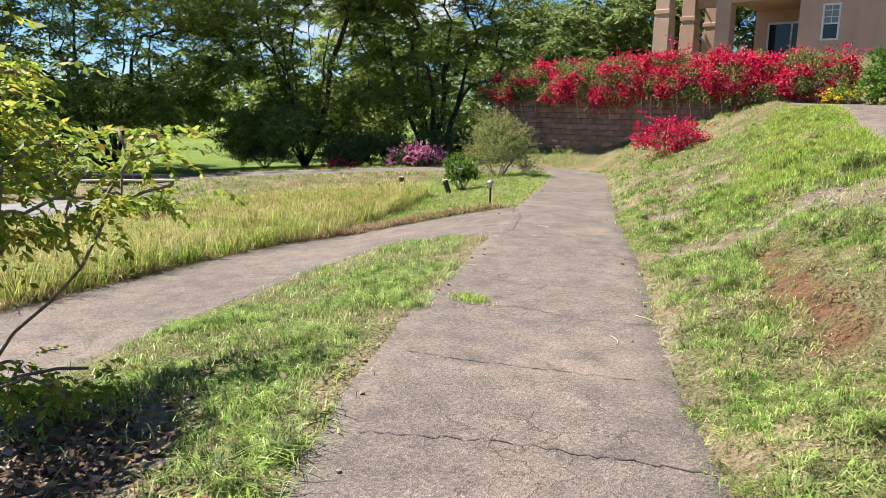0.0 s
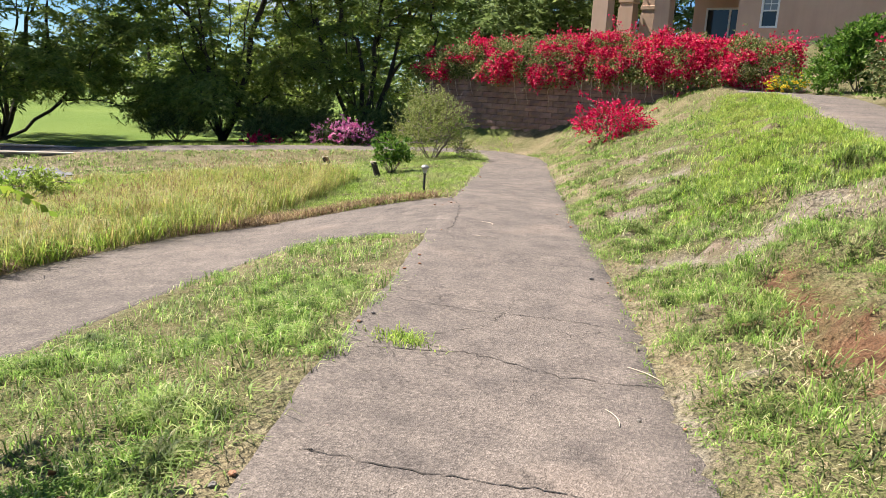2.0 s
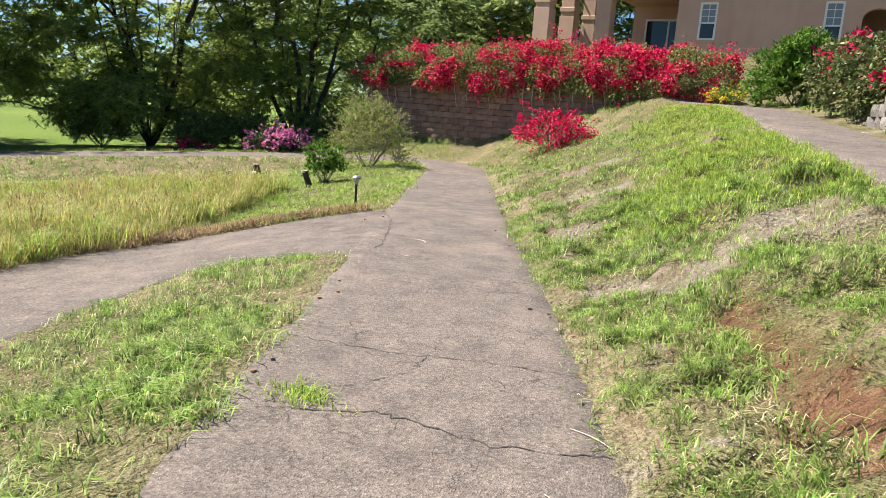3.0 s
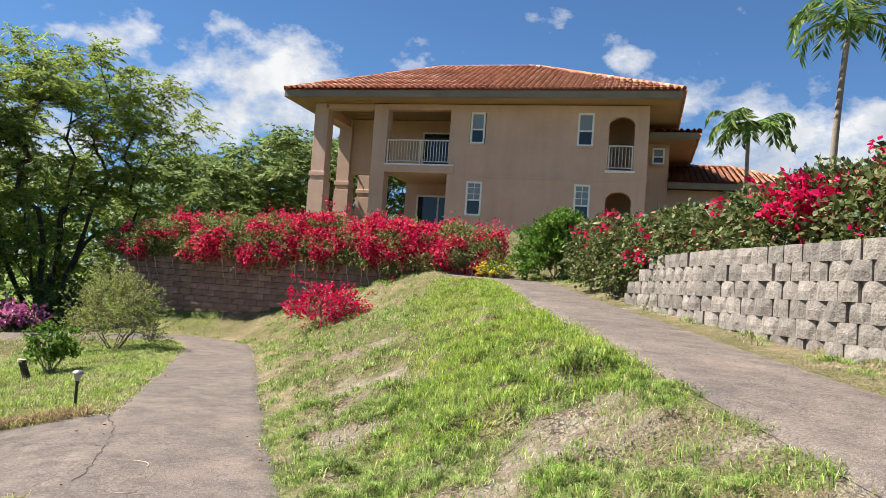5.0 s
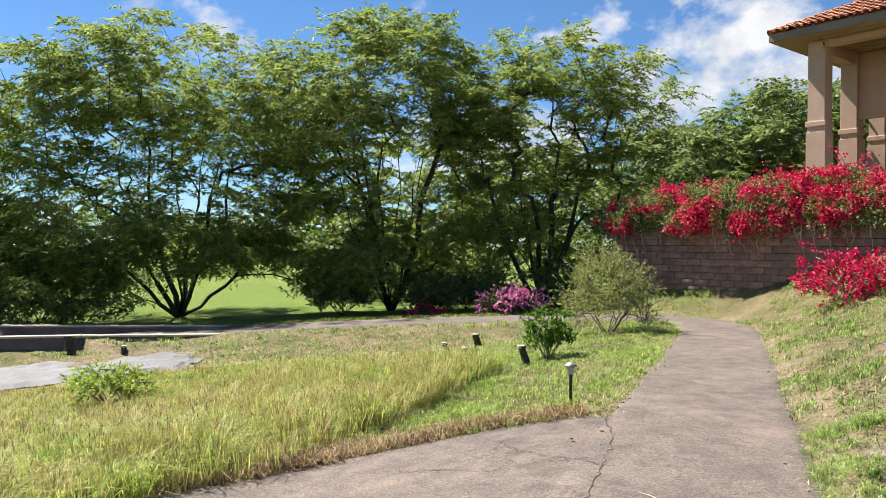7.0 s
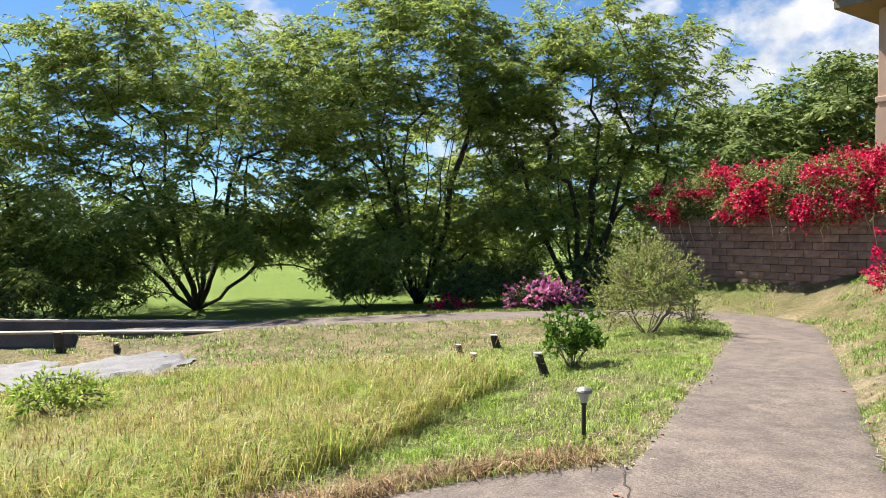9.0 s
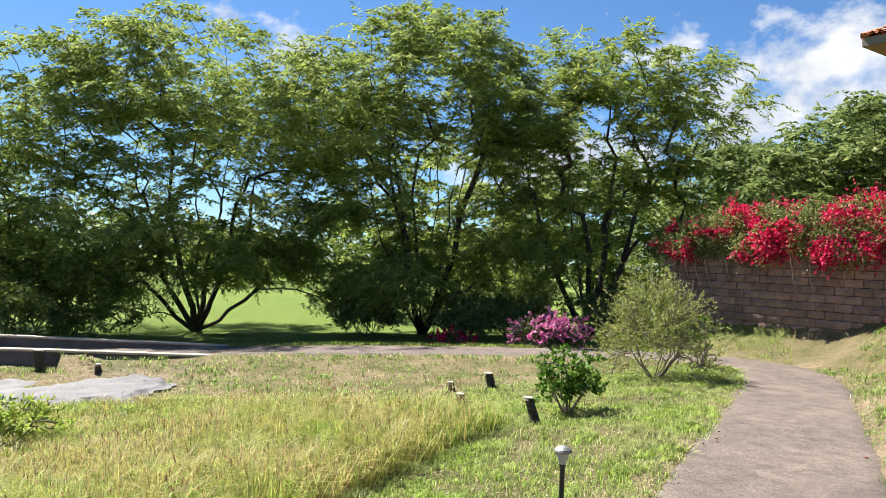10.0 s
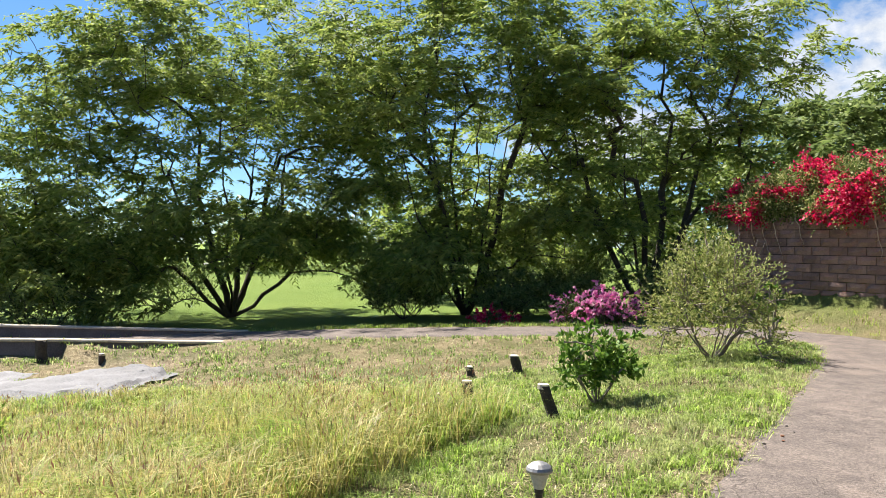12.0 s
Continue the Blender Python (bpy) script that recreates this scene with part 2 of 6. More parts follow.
HEDGE_LEAF = leaf_material("hedge_leaf", [(0.0, (0.03, 0.055, 0.015)), (0.5, (0.07, 0.11, 0.03)), (0.85, (0.14, 0.17, 0.05)), (1.0, (0.22, 0.15, 0.06))], 0.25)
PALE_LEAF = leaf_material("pale_leaf", [(0.0, (0.14, 0.18, 0.04)), (0.5, (0.25, 0.29, 0.08)), (1.0, (0.42, 0.40, 0.17))], 0.42)
FRESH_LEAF = leaf_material("fresh_leaf", [(0.0, (0.05, 0.11, 0.015)), (0.5, (0.10, 0.20, 0.025)), (1.0, (0.20, 0.30, 0.05))], 0.35)
YELLOW_LEAF = leaf_material("yellowing_leaf", [(0.0, (0.11, 0.18, 0.025)), (0.45, (0.25, 0.33, 0.04)), (0.85, (0.42, 0.44, 0.07)), (1.0, (0.48, 0.32, 0.06))], 0.5)
RED_BRACT = leaf_material("red_bract", [(0.0, (0.30, 0.006, 0.03)), (0.45, (0.60, 0.010, 0.075)), (0.8, (0.76, 0.03, 0.15)), (0.92, (0.80, 0.16, 0.24)), (1.0, (0.78, 0.16, 0.08))], 0.4)
CRIMSON_BRACT = leaf_material("crimson_bract", [(0.0, (0.30, 0.004, 0.03)), (0.5, (0.58, 0.008, 0.07)), (1.0, (0.72, 0.02, 0.14))], 0.35)
PINK_BRACT = leaf_material("magenta_bract", [(0.0, (0.60, 0.10, 0.34)), (0.5, (0.78, 0.24, 0.50)), (1.0, (0.84, 0.56, 0.62))], 0.35)
GOLD_PETAL = leaf_material("golden_petal", [(0.0, (0.60, 0.40, 0.02)), (1.0, (0.85, 0.62, 0.05))], 0.3)
PALM_LEAF = leaf_material("palm_leaf", [(0.0, (0.05, 0.10, 0.02)), (0.6, (0.09, 0.17, 0.035)), (1.0, (0.24, 0.26, 0.07))], 0.3)
GREEN_BLADE = leaf_material("green_grass_blade", [(0.0, (0.10, 0.18, 0.03)), (0.4, (0.20, 0.335, 0.06)), (0.7, (0.30, 0.42, 0.09)), (0.85, (0.40, 0.44, 0.15)), (1.0, (0.60, 0.55, 0.32))], 0.5, patch=0.3, patch_color=(0.32, 0.34, 0.15), patch_scale=1.9, tuft=0.7)
BRIGHT_BLADE = leaf_material("bright_grass_blade", [(0.0, (0.14, 0.235, 0.032)), (0.5, (0.27, 0.40, 0.055)), (1.0, (0.46, 0.53, 0.12))], 0.5, patch=0.35, patch_color=(0.46, 0.43, 0.14), patch_scale=0.9, tuft=0.45)
STRAW_BLADE = leaf_material("dry_grass_blade", [(0.0, (0.24, 0.15, 0.06)), (0.3, (0.46, 0.37, 0.13)), (0.6, (0.60, 0.50, 0.22)), (0.8, (0.34, 0.36, 0.08)), (1.0, (0.22, 0.30, 0.055))], 0.38, patch=0.45, patch_color=(0.29, 0.34, 0.06), patch_scale=0.8, tuft=0.5)
LAWN_BLADE = leaf_material("lawn_grass_blade", [(0.0, (0.14, 0.225, 0.035)), (0.5, (0.28, 0.405, 0.065)), (0.85, (0.41, 0.52, 0.11)), (1.0, (0.58, 0.54, 0.28))], 0.5, patch=0.6, patch_color=(0.35, 0.345, 0.17), patch_scale=1.1, tuft=0.5)
DEAD_BLADE = leaf_material("dead_grass_blade", [(0.0, (0.10, 0.055, 0.03)), (0.5, (0.24, 0.15, 0.075)), (1.0, (0.44, 0.33, 0.18))], 0.25, tuft=0.4)
LEAF_LITTER = leaf_material("fallen_leaf", [(0.0, (0.05, 0.03, 0.02)), (0.5, (0.16, 0.09, 0.05)), (0.85, (0.30, 0.19, 0.11)), (1.0, (0.46, 0.35, 0.25))], 0.1, rough=0.7)
VARIEGATED_LEAF = leaf_material("variegated_leaf", [(0.0, (0.05, 0.085, 0.02)), (0.45, (0.13, 0.18, 0.045)), (0.8, (0.30, 0.32, 0.10)), (1.0, (0.52, 0.48, 0.24))], 0.35)
THATCH_BLADE = leaf_material("fallen_straw", [(0.0, (0.30, 0.22, 0.12)), (0.5, (0.50, 0.41, 0.24)), (1.0, (0.64, 0.55, 0.36))], 0.25, tuft=0.35)
SEED = leaf_material("seed_head", [(0.0, (0.20, 0.10, 0.06)), (0.6, (0.34, 0.20, 0.11)), (1.0, (0.48, 0.36, 0.20))], 0.3)

# ---- the lie of the land ----
MAIN_AXIS = [(4.6, -7.0), (2.5, -3.2), (0.2, 0.3), (-2.35, 4.25), (-3.75, 6.85), (-5.4, 9.65), (-6.5, 11.6),
             (-7.62, 13.6), (-9.35, 16.75), (-11.1, 19.9), (-12.5, 21.9), (-13.7, 22.75), (-15.1, 22.6), (-16.7, 21.3),
             (-18.8, 18.2), (-20.6, 15.75), (-22.3, 13.85), (-23.6, 11.1), (-24.9, 8.3), (-29.5, -4.0)]
MAIN_Z = [0.04, 0.03, 0.02, 0.01, -0.03, -0.10, -0.16, -0.21, -0.28, -0.34, -0.38, -0.40, -0.43, -0.48,
          -0.57, -0.68, -0.84, -0.98, -1.02, -1.10]
UPPER_AXIS = [(6.2, -7.0), (3.6, -1.0), (1.9, 4.0), (0.5, 8.0), (-0.36, 10.7), (-1.5, 14.2), (-2.55, 17.5), (-4.0, 22.6), (-4.9, 24.4), (-6.2, 25.4)]
ORIGIN = (-2.35, 4.25)
ALONG = (-0.496, 0.868)
BROWN_WALL_Y, BROWN_WALL_X0, BROWN_WALL_X1 = 26.0, -18.9, -5.3
GREY_WALL = [(-1.95, 18.6), (-1.45, 17.4), (-0.5, 14.6), (0.35, 12.7), (1.2, 10.6), (2.3, 7.6), (3.8, 3.0)]


def smooth(a, b, v):
    t = np.clip((v - a) / (b - a), 0.0, 1.0)
    return t * t * (3 - 2 * t)


def to_line(pts, x, y, values=None):
    """Distance to a polyline, signed side (positive on its left) and, given values at its corners, the value at the nearest place."""
    best = np.full(x.shape, 1e9)
    side = np.zeros(x.shape)
    val = np.zeros(x.shape)
    for i in range(len(pts) - 1):
        ax, ay = pts[i]
        bx, by = pts[i + 1]
        ux, uy = bx - ax, by - ay
        t = np.clip(((x - ax) * ux + (y - ay) * uy) / (ux * ux + uy * uy), 0, 1)
        px_, py_ = x - ax - t * ux, y - ay - t * uy
        dd = np.hypot(px_, py_)
        near = dd < best
        best = np.where(near, dd, best)
        side = np.where(near, np.sign(ux * py_ - uy * px_), side)
        if values is not None:
            val = np.where(near, values[i] + (values[i + 1] - values[i]) * t, val)
    return best, side, val


def land(x, y):
    """Height of the ground."""
    x, y = np.broadcast_arrays(np.asarray(x, float), np.asarray(y, float))
    rx, ry = x - ORIGIN[0], y - ORIGIN[1]
    s = rx * ALONG[0] + ry * ALONG[1]
    d = -rx * ALONG[1] + ry * ALONG[0]          # left of the walk is positive
    zc = 0.02 - 0.0185 * np.clip(s, -6, 24)
    # field on the left, falling away
    e = d - 0.85
    left = zc - 0.40 * smooth(-0.4, 2.6, e) * smooth(-9, -2, s) * (1 - 0.35 * smooth(9, 13, s)) - 0.058 * np.clip(d - 2.7, 0, 4) - 0.085 * np.clip(d - 6.7, 0, 9)
    left = np.maximum(left, -1.55)
    # bank on the right, up to the crest
    crest = np.clip(3.0 + 0.233 * s, 1.9, 8.2)
    zcrest = np.clip(0.63 + 0.0685 * s, 0.25, 1.95)
    t = np.clip((-d - 0.85) / (crest - 0.85), 0, 1)
    prof = 0.35 * t * t * (3 - 2 * t) + 0.65 * (1 - (1 - t) ** 1.25)
    bank = zc + (zcrest - zc) * prof + 0.06 * np.clip(s - 17, 0, 8) * smooth(0.5, 3.5, -d) * (1 - t)
    bank = bank + np.clip(-d - crest, 0, 4.0) * 0.075
    z = np.where(d > 0.85, left, bank)
    # raised road round the field
    dist, side, zr = to_line(MAIN_AXIS, x, y, MAIN_Z)
    zr = zr - (0.03 + 0.15 * (1 - smooth(8.0, 12.5, y))) * smooth(0.95, 1.15, dist) * (1 - smooth(12.6, 14.6, y)) * (x < -15)
    w = 1 - smooth(1.0, 3.4, dist)
    w = np.where(d < 0.4, np.where(s > 17.5, (1 - smooth(0.95, 2.6, dist)), 1 - smooth(0.84, 1.05, dist)), w)
    far = smooth(15.0, 19.0, s) * (d > 0)
    w = np.where((d > 0) & (far < 0.01), 1 - smooth(0.80, 1.15, dist), w)
    z = z * (1 - w) + zr * w
    # lawns beyond the road
    beyond = smooth(1.5, 7.0, dist) * ((d > 0) & (side < 0)) * (s > 3)
    z = z * (1 - beyond) + np.clip(-0.55 - 0.06 * np.maximum(-x - 18, 0), -1.3, -0.4) * beyond
    foot = smooth(23.3, 26.0, y) * smooth(-20.5, -18.6, x) * (1 - smooth(-8.0, -5.5, x)) * smooth(0.95, 2.6, dist)
    z = z + 0.5 * foot * (y < 27)
    # turf banked against the road parapet
    off = (x + 22.65) * 0.915 - (y - 10.7) * 0.403
    z = z + 0.28 * smooth(-0.2, 0.0, off) * (1 - smooth(0.8, 2.2, off)) * (1 - smooth(9.5, 12.0, y)) * smooth(4.0, 6.5, y) * (x < -15)
    # terraces behind the two walls
    terrace = 1.92 + 1.9 * smooth(BROWN_WALL_Y + 0.6, 32.5, y)
    up = smooth(BROWN_WALL_Y + 0.12, BROWN_WALL_Y + 0.35, y) * smooth(BROWN_WALL_X0 + 0.12, BROWN_WALL_X0 + 0.35, x)
    z = z * (1 - up) + np.maximum(terrace, 1.9) * up
    gd, gs, _ = to_line(GREY_WALL, x, y)
    behind = (gs > 0) & (y < 18.6)
    k = np.where(behind, smooth(0.12, 0.35, gd), 0.0)
    k = np.maximum(k, smooth(18.4, 20.5, y) * smooth(-2.6, -0.8, x) * (y >= 18.4))
    z = z * (1 - k) + np.maximum(2.35, z) * k
    return z

# ---- builders ----
RNG = np.random.default_rng(11)


def part(name, bm, material, parent=None, label=""):
    """Links a bmesh in world metres as one mesh object, under a thing or at top level."""
    me = bpy.data.meshes.new(name)
    bm.to_mesh(me)
    bm.free()
    return place(name, me, material, parent, label)


def place(name, me, material, parent=None, label=""):
    if material is not None:
        me.materials.append(material)
    ob = new(name, me)
    if parent is not None:
        base = Vector((0, 0, 0))
        up = parent
        while up is not None:
            base += up.location
            up = up.parent
        me.transform(Matrix.Translation(-base))
        ob.parent = parent
    if label:
        ob["label"] = label
    return ob


def thing(name, at, label, category, group="", kind=""):
    ob = new(name)
    ob.location = at
    ob.empty_display_size = 0.2
    return tagged(ob, label, category, group, kind)


def box(bm, x0, x1, y0, y1, z0, z1, bevel=0.0):
    vs = [bm.verts.new((x, y, z)) for z in (z0, z1) for y in (y0, y1) for x in (x0, x1)]
    fs = [bm.faces.new([vs[i] for i in f]) for f in ((0, 2, 3, 1), (4, 5, 7, 6), (0, 1, 5, 4), (2, 6, 7, 3), (0, 4, 6, 2), (1, 3, 7, 5))]
    if bevel:
        bmesh.ops.bevel(bm, geom=list({e for f in fs for e in f.edges}), offset=bevel, segments=2, affect='EDGES', profile=0.6)
    return bm


def boxes(*dims, bevel=0.0):
    bm = bmesh.new()
    for d in dims:
        box(bm, *d)
    if bevel:
        bmesh.ops.bevel(bm, geom=bm.edges[:], offset=bevel, segments=2, affect='EDGES', profile=0.6)
    return bm


def arrays_mesh(name, verts, sizes, loops=None, smooth_shade=False):
    """A mesh from numpy: verts (n, 3), the corner count of each face, and the corners (in order if left out)."""
    verts = np.ascontiguousarray(verts, dtype=np.float32).reshape(-1, 3)
    sizes = np.asarray(sizes, dtype=np.int32)
    if loops is None:
        loops = np.arange(len(verts), dtype=np.int32)
    me = bpy.data.meshes.new(name)
    me.vertices.add(len(verts))
    me.vertices.foreach_set("co", verts.ravel())
    me.loops.add(len(loops))
    me.loops.foreach_set("vertex_index", np.asarray(loops, dtype=np.int32).ravel())
    me.polygons.add(len(sizes))
    starts = np.concatenate([[0], np.cumsum(sizes)[:-1]]).astype(np.int32)
    me.polygons.foreach_set("loop_start", starts)
    if smooth_shade:
        me.polygons.foreach_set("use_smooth", np.ones(len(sizes), dtype=bool))
    me.update(calc_edges=True)
    return me


def unit(v):
    return v / np.maximum(np.linalg.norm(v, axis=-1, keepdims=True), 1e-9)


def lattice(ix, iy, seed):
    h = np.sin(ix * 127.1 + iy * 311.7 + seed * 74.7) * 43758.5453
    return h - np.floor(h)


def patchy(x, y, scale, seed=0):
    """Smooth random field in 0..1 over the plan."""
    out, amp, tot = 0.0, 1.0, 0.0
    for o in range(3):
        u, v = x / scale * 2 ** o, y / scale * 2 ** o
        iu, iv = np.floor(u), np.floor(v)
        fu, fv = u - iu, v - iv
        fu, fv = fu * fu * (3 - 2 * fu), fv * fv * (3 - 2 * fv)
        a = lattice(iu, iv, seed + o) * (1 - fu) + lattice(iu + 1, iv, seed + o) * fu
        b = lattice(iu, iv + 1, seed + o) * (1 - fu) + lattice(iu + 1, iv + 1, seed + o) * fu
        out = out + amp * (a * (1 - fv) + b * fv)
        tot += amp
        amp *= 0.55
    return out / tot


def leaves_mesh(name, pos, way, length, width, rng, face=0.5):
    """Pointed leaves, folded a little, at pos and along way."""
    n = len(pos)
    side = unit(np.cross(way, rng.normal(size=(n, 3)) * 0.75 + np.array([0, 0, face])))
    nrm = np.cross(way, side)
    L = (length * rng.uniform(0.6, 1.25, n))[:, None]
    W = (width * rng.uniform(0.7, 1.25, n))[:, None]
    mid = pos + way * L * 0.45
    v = np.stack([pos, mid + side * W * 0.5 + nrm * W * 0.15, pos + way * L, mid - side * W * 0.5 + nrm * W * 0.15], axis=1)
    return arrays_mesh(name, v, np.full(n, 4))


def sprays(centres, ways, reach, count, droop, rng, loose=0.75):
    """Leaf seats along drooping twigs. Gives places and directions."""
    n = len(centres)
    u = np.linspace(0.12, 1.0, count)[None, :, None]
    r = (reach * rng.uniform(0.5, 1.2, n))[:, None, None]
    p = centres[:, None] + ways[:, None] * r * u
    p[..., 2:] -= droop * r * u * u
    fwd = np.repeat(ways[:, None], count, axis=1)
    fwd = fwd + np.array([0, 0, -1]) * (1.6 * droop * u)
    out = unit(fwd + rng.normal(scale=loose, size=p.shape))
    return p.reshape(-1, 3), out.reshape(-1, 3)


def tubes_mesh(name, runs, sides=6):
    """Tapered tubes: each run is (points, radii)."""
    verts, sizes, loops, base = [], [], [], 0
    ang = np.arange(sides) * 2 * math.pi / sides
    for pts, rad in runs:
        pts = np.asarray(pts, float)
        tang = unit(np.gradient(pts, axis=0))
        ref = np.where(np.abs(tang[:, 2:]) > 0.9, np.array([[1.0, 0, 0]]), np.array([[0, 0, 1.0]]))
        a = unit(np.cross(tang, ref))
        b = np.cross(tang, a)
        ring = pts[:, None] + (a[:, None] * np.cos(ang)[None, :, None] + b[:, None] * np.sin(ang)[None, :, None]) * np.asarray(rad)[:, None, None]
        n = len(pts)
        verts.append(ring.reshape(-1, 3))
        for i in range(n - 1):
            for j in range(sides):
                k = (j + 1) % sides
                loops += [base + i * sides + j, base + i * sides + k, base + (i + 1) * sides + k, base + (i + 1) * sides + j]
                sizes.append(4)
        loops += [base + (n - 1) * sides + j for j in range(sides)]
        sizes.append(sides)
        base += n * sides
    return arrays_mesh(name, np.concatenate(verts), sizes, loops, True)


def skeleton_runs(base, stems, targets, trunk_r, rng, sag=0.0, power=0.6):
    """Grows limbs from a few stems to every target; gives tapered runs."""
    nodes, parents = [np.array(base, float)], [-1]
    for st in stems:
        prev = 0
        for k in range(1, 7):
            f = k / 6
            p = np.array(base) + np.array(st) * np.array([f ** 0.8, f ** 0.8, f ** 1.12]) + rng.normal(scale=0.016, size=3) * np.linalg.norm(st)
            nodes.append(p)
            parents.append(prev)
            prev = len(nodes) - 1
    order = np.argsort(np.linalg.norm(targets - (np.array(base) + np.array([0, 0, 1.0])), axis=1))
    tips = []
    for i in order:
        tg = targets[i]
        arr = np.array(nodes)
        dv = tg - arr
        dist = np.linalg.norm(dv, axis=1)
        cost = dist + np.where(arr[:, 2] > tg[2] + 0.4, 2.0, 0.0) + 0.35 * np.linalg.norm(arr - np.array(base), axis=1)
        cost[0] += 4.0
        k = int(np.argmin(cost))
        prev, start = k, arr[k]
        n = max(2, int(dist[k] / 0.6))
        for j in range(1, n + 1):
            f = j / n
            p = start + (tg - start) * f
            p[2] += math.sin(f * math.pi) * dist[k] * (0.06 - sag)
            p = p + rng.normal(scale=0.028, size=3) * (j < n) * min(1.5, dist[k])
            nodes.append(p)
            parents.append(prev)
            prev = len(nodes) - 1
        tips.append(prev)
    load = np.zeros(len(nodes))
    for t in tips:
        load[t] += 1
    for i in range(len(nodes) - 1, 0, -1):
        load[parents[i]] += max(load[i], 0.3)
    rad = np.maximum(0.010, trunk_r * (load / load[0]) ** power)
    runs, kids = [], {}
    for i in range(1, len(nodes)):
        kids.setdefault(parents[i], []).append(i)
    todo = [(0, c) for c in kids.get(0, [])]
    while todo:
        a, c = todo.pop()
        pts, rr, cur = [nodes[a], nodes[c]], [min(rad[a], rad[c] * 1.2), rad[c]], c
        while cur in kids:
            ks = sorted(kids[cur], key=lambda q: -load[q])
            todo += [(cur, k) for k in ks[1:]]
            cur = ks[0]
            pts.append(nodes[cur])
            rr.append(rad[cur])
        runs.append((np.array(pts), np.array(rr)))
    return runs


def in_lobes(lobes, rng):
    """Points spread through the outer parts of several ellipsoids (x, y, z, rx, ry, rz, count)."""
    out = []
    for x, y, z, rx, ry, rz, n in lobes:
        v = unit(rng.normal(size=(n, 3))) * (rng.uniform(0.12, 1.0, (n, 1)) ** 0.5)
        out.append(np.array([x, y, z]) + v * np.array([rx, ry, rz]))
    return np.concatenate(out)


def feather_crown(targets, base, branchlets, fronds, reach, leaf_len, leaf_w, droop, rng, floor=None, face=0.9):
    """Feathery foliage: from each limb's end a flat, drooping spray of branchlets, with leaves ranked along both sides."""
    n = len(targets)
    vigour = rng.uniform(0.65, 1.2, n)
    axis = np.array(base) + np.array([0, 0, 1.5])
    out = unit((targets - axis) * np.array([1, 1, 0.3]))
    k = np.repeat(np.arange(n), branchlets)
    ways = unit(out[k] * 0.55 + rng.normal(size=(len(k), 3)) * np.array([0.75, 0.75, 0.26]))
    start = targets[k] + rng.normal(size=(len(k), 3)) * reach * np.array([0.30, 0.30, 0.13])
    long = (reach * vigour[k] * rng.uniform(0.5, 1.25, len(k)))[:, None, None]
    u = np.linspace(0.06, 1.0, fronds)[None, :, None]
    p = start[:, None] + ways[:, None] * long * u
    p[..., 2:] -= droop * long * u * u
    tang = ways[:, None] + np.array([0, 0, -2.0]) * droop * u
    side = unit(np.cross(tang, np.array([0, 0, 1.0])))
    rank = np.where(np.arange(fronds) % 2, 1.0, -1.0)[None, :, None]
    way = unit(tang * 0.6 + side * rank * 0.8 + rng.normal(scale=0.25, size=p.shape) + np.array([0, 0, -0.18]))
    p, way = p.reshape(-1, 3), way.reshape(-1, 3)
    if floor is not None:
        keep = p[:, 2] > floor
        p, way = p[keep], way[keep]
    return leaves_mesh("crown", p, way, leaf_len, leaf_w, rng, face)


def tree(name, base, stems, lobes, leaf, bark, label, category="tree", trunk_r=0.3, branchlets=10, fronds=18, reach=0.80,
         leaf_len=0.225, leaf_w=0.060, droop=0.42, seed=1, floor=None, group="", sag=0.0, sides=6):
    rng = np.random.default_rng(seed)
    t = thing(name, base, label, category, group)
    targets = in_lobes([(base[0] + l[0], base[1] + l[1], base[2] + l[2], *l[3:]) for l in lobes], rng)
    if floor is not None:
        targets[:, 2] = np.maximum(targets[:, 2], floor + 0.15)
    place("trunk", tubes_mesh("trunk", skeleton_runs(base, stems, targets, trunk_r, rng, sag, 0.72), sides), bark, t)
    place("crown", feather_crown(targets, base, branchlets, fronds, reach, leaf_len, leaf_w, droop, rng, floor), leaf, t)
    return t


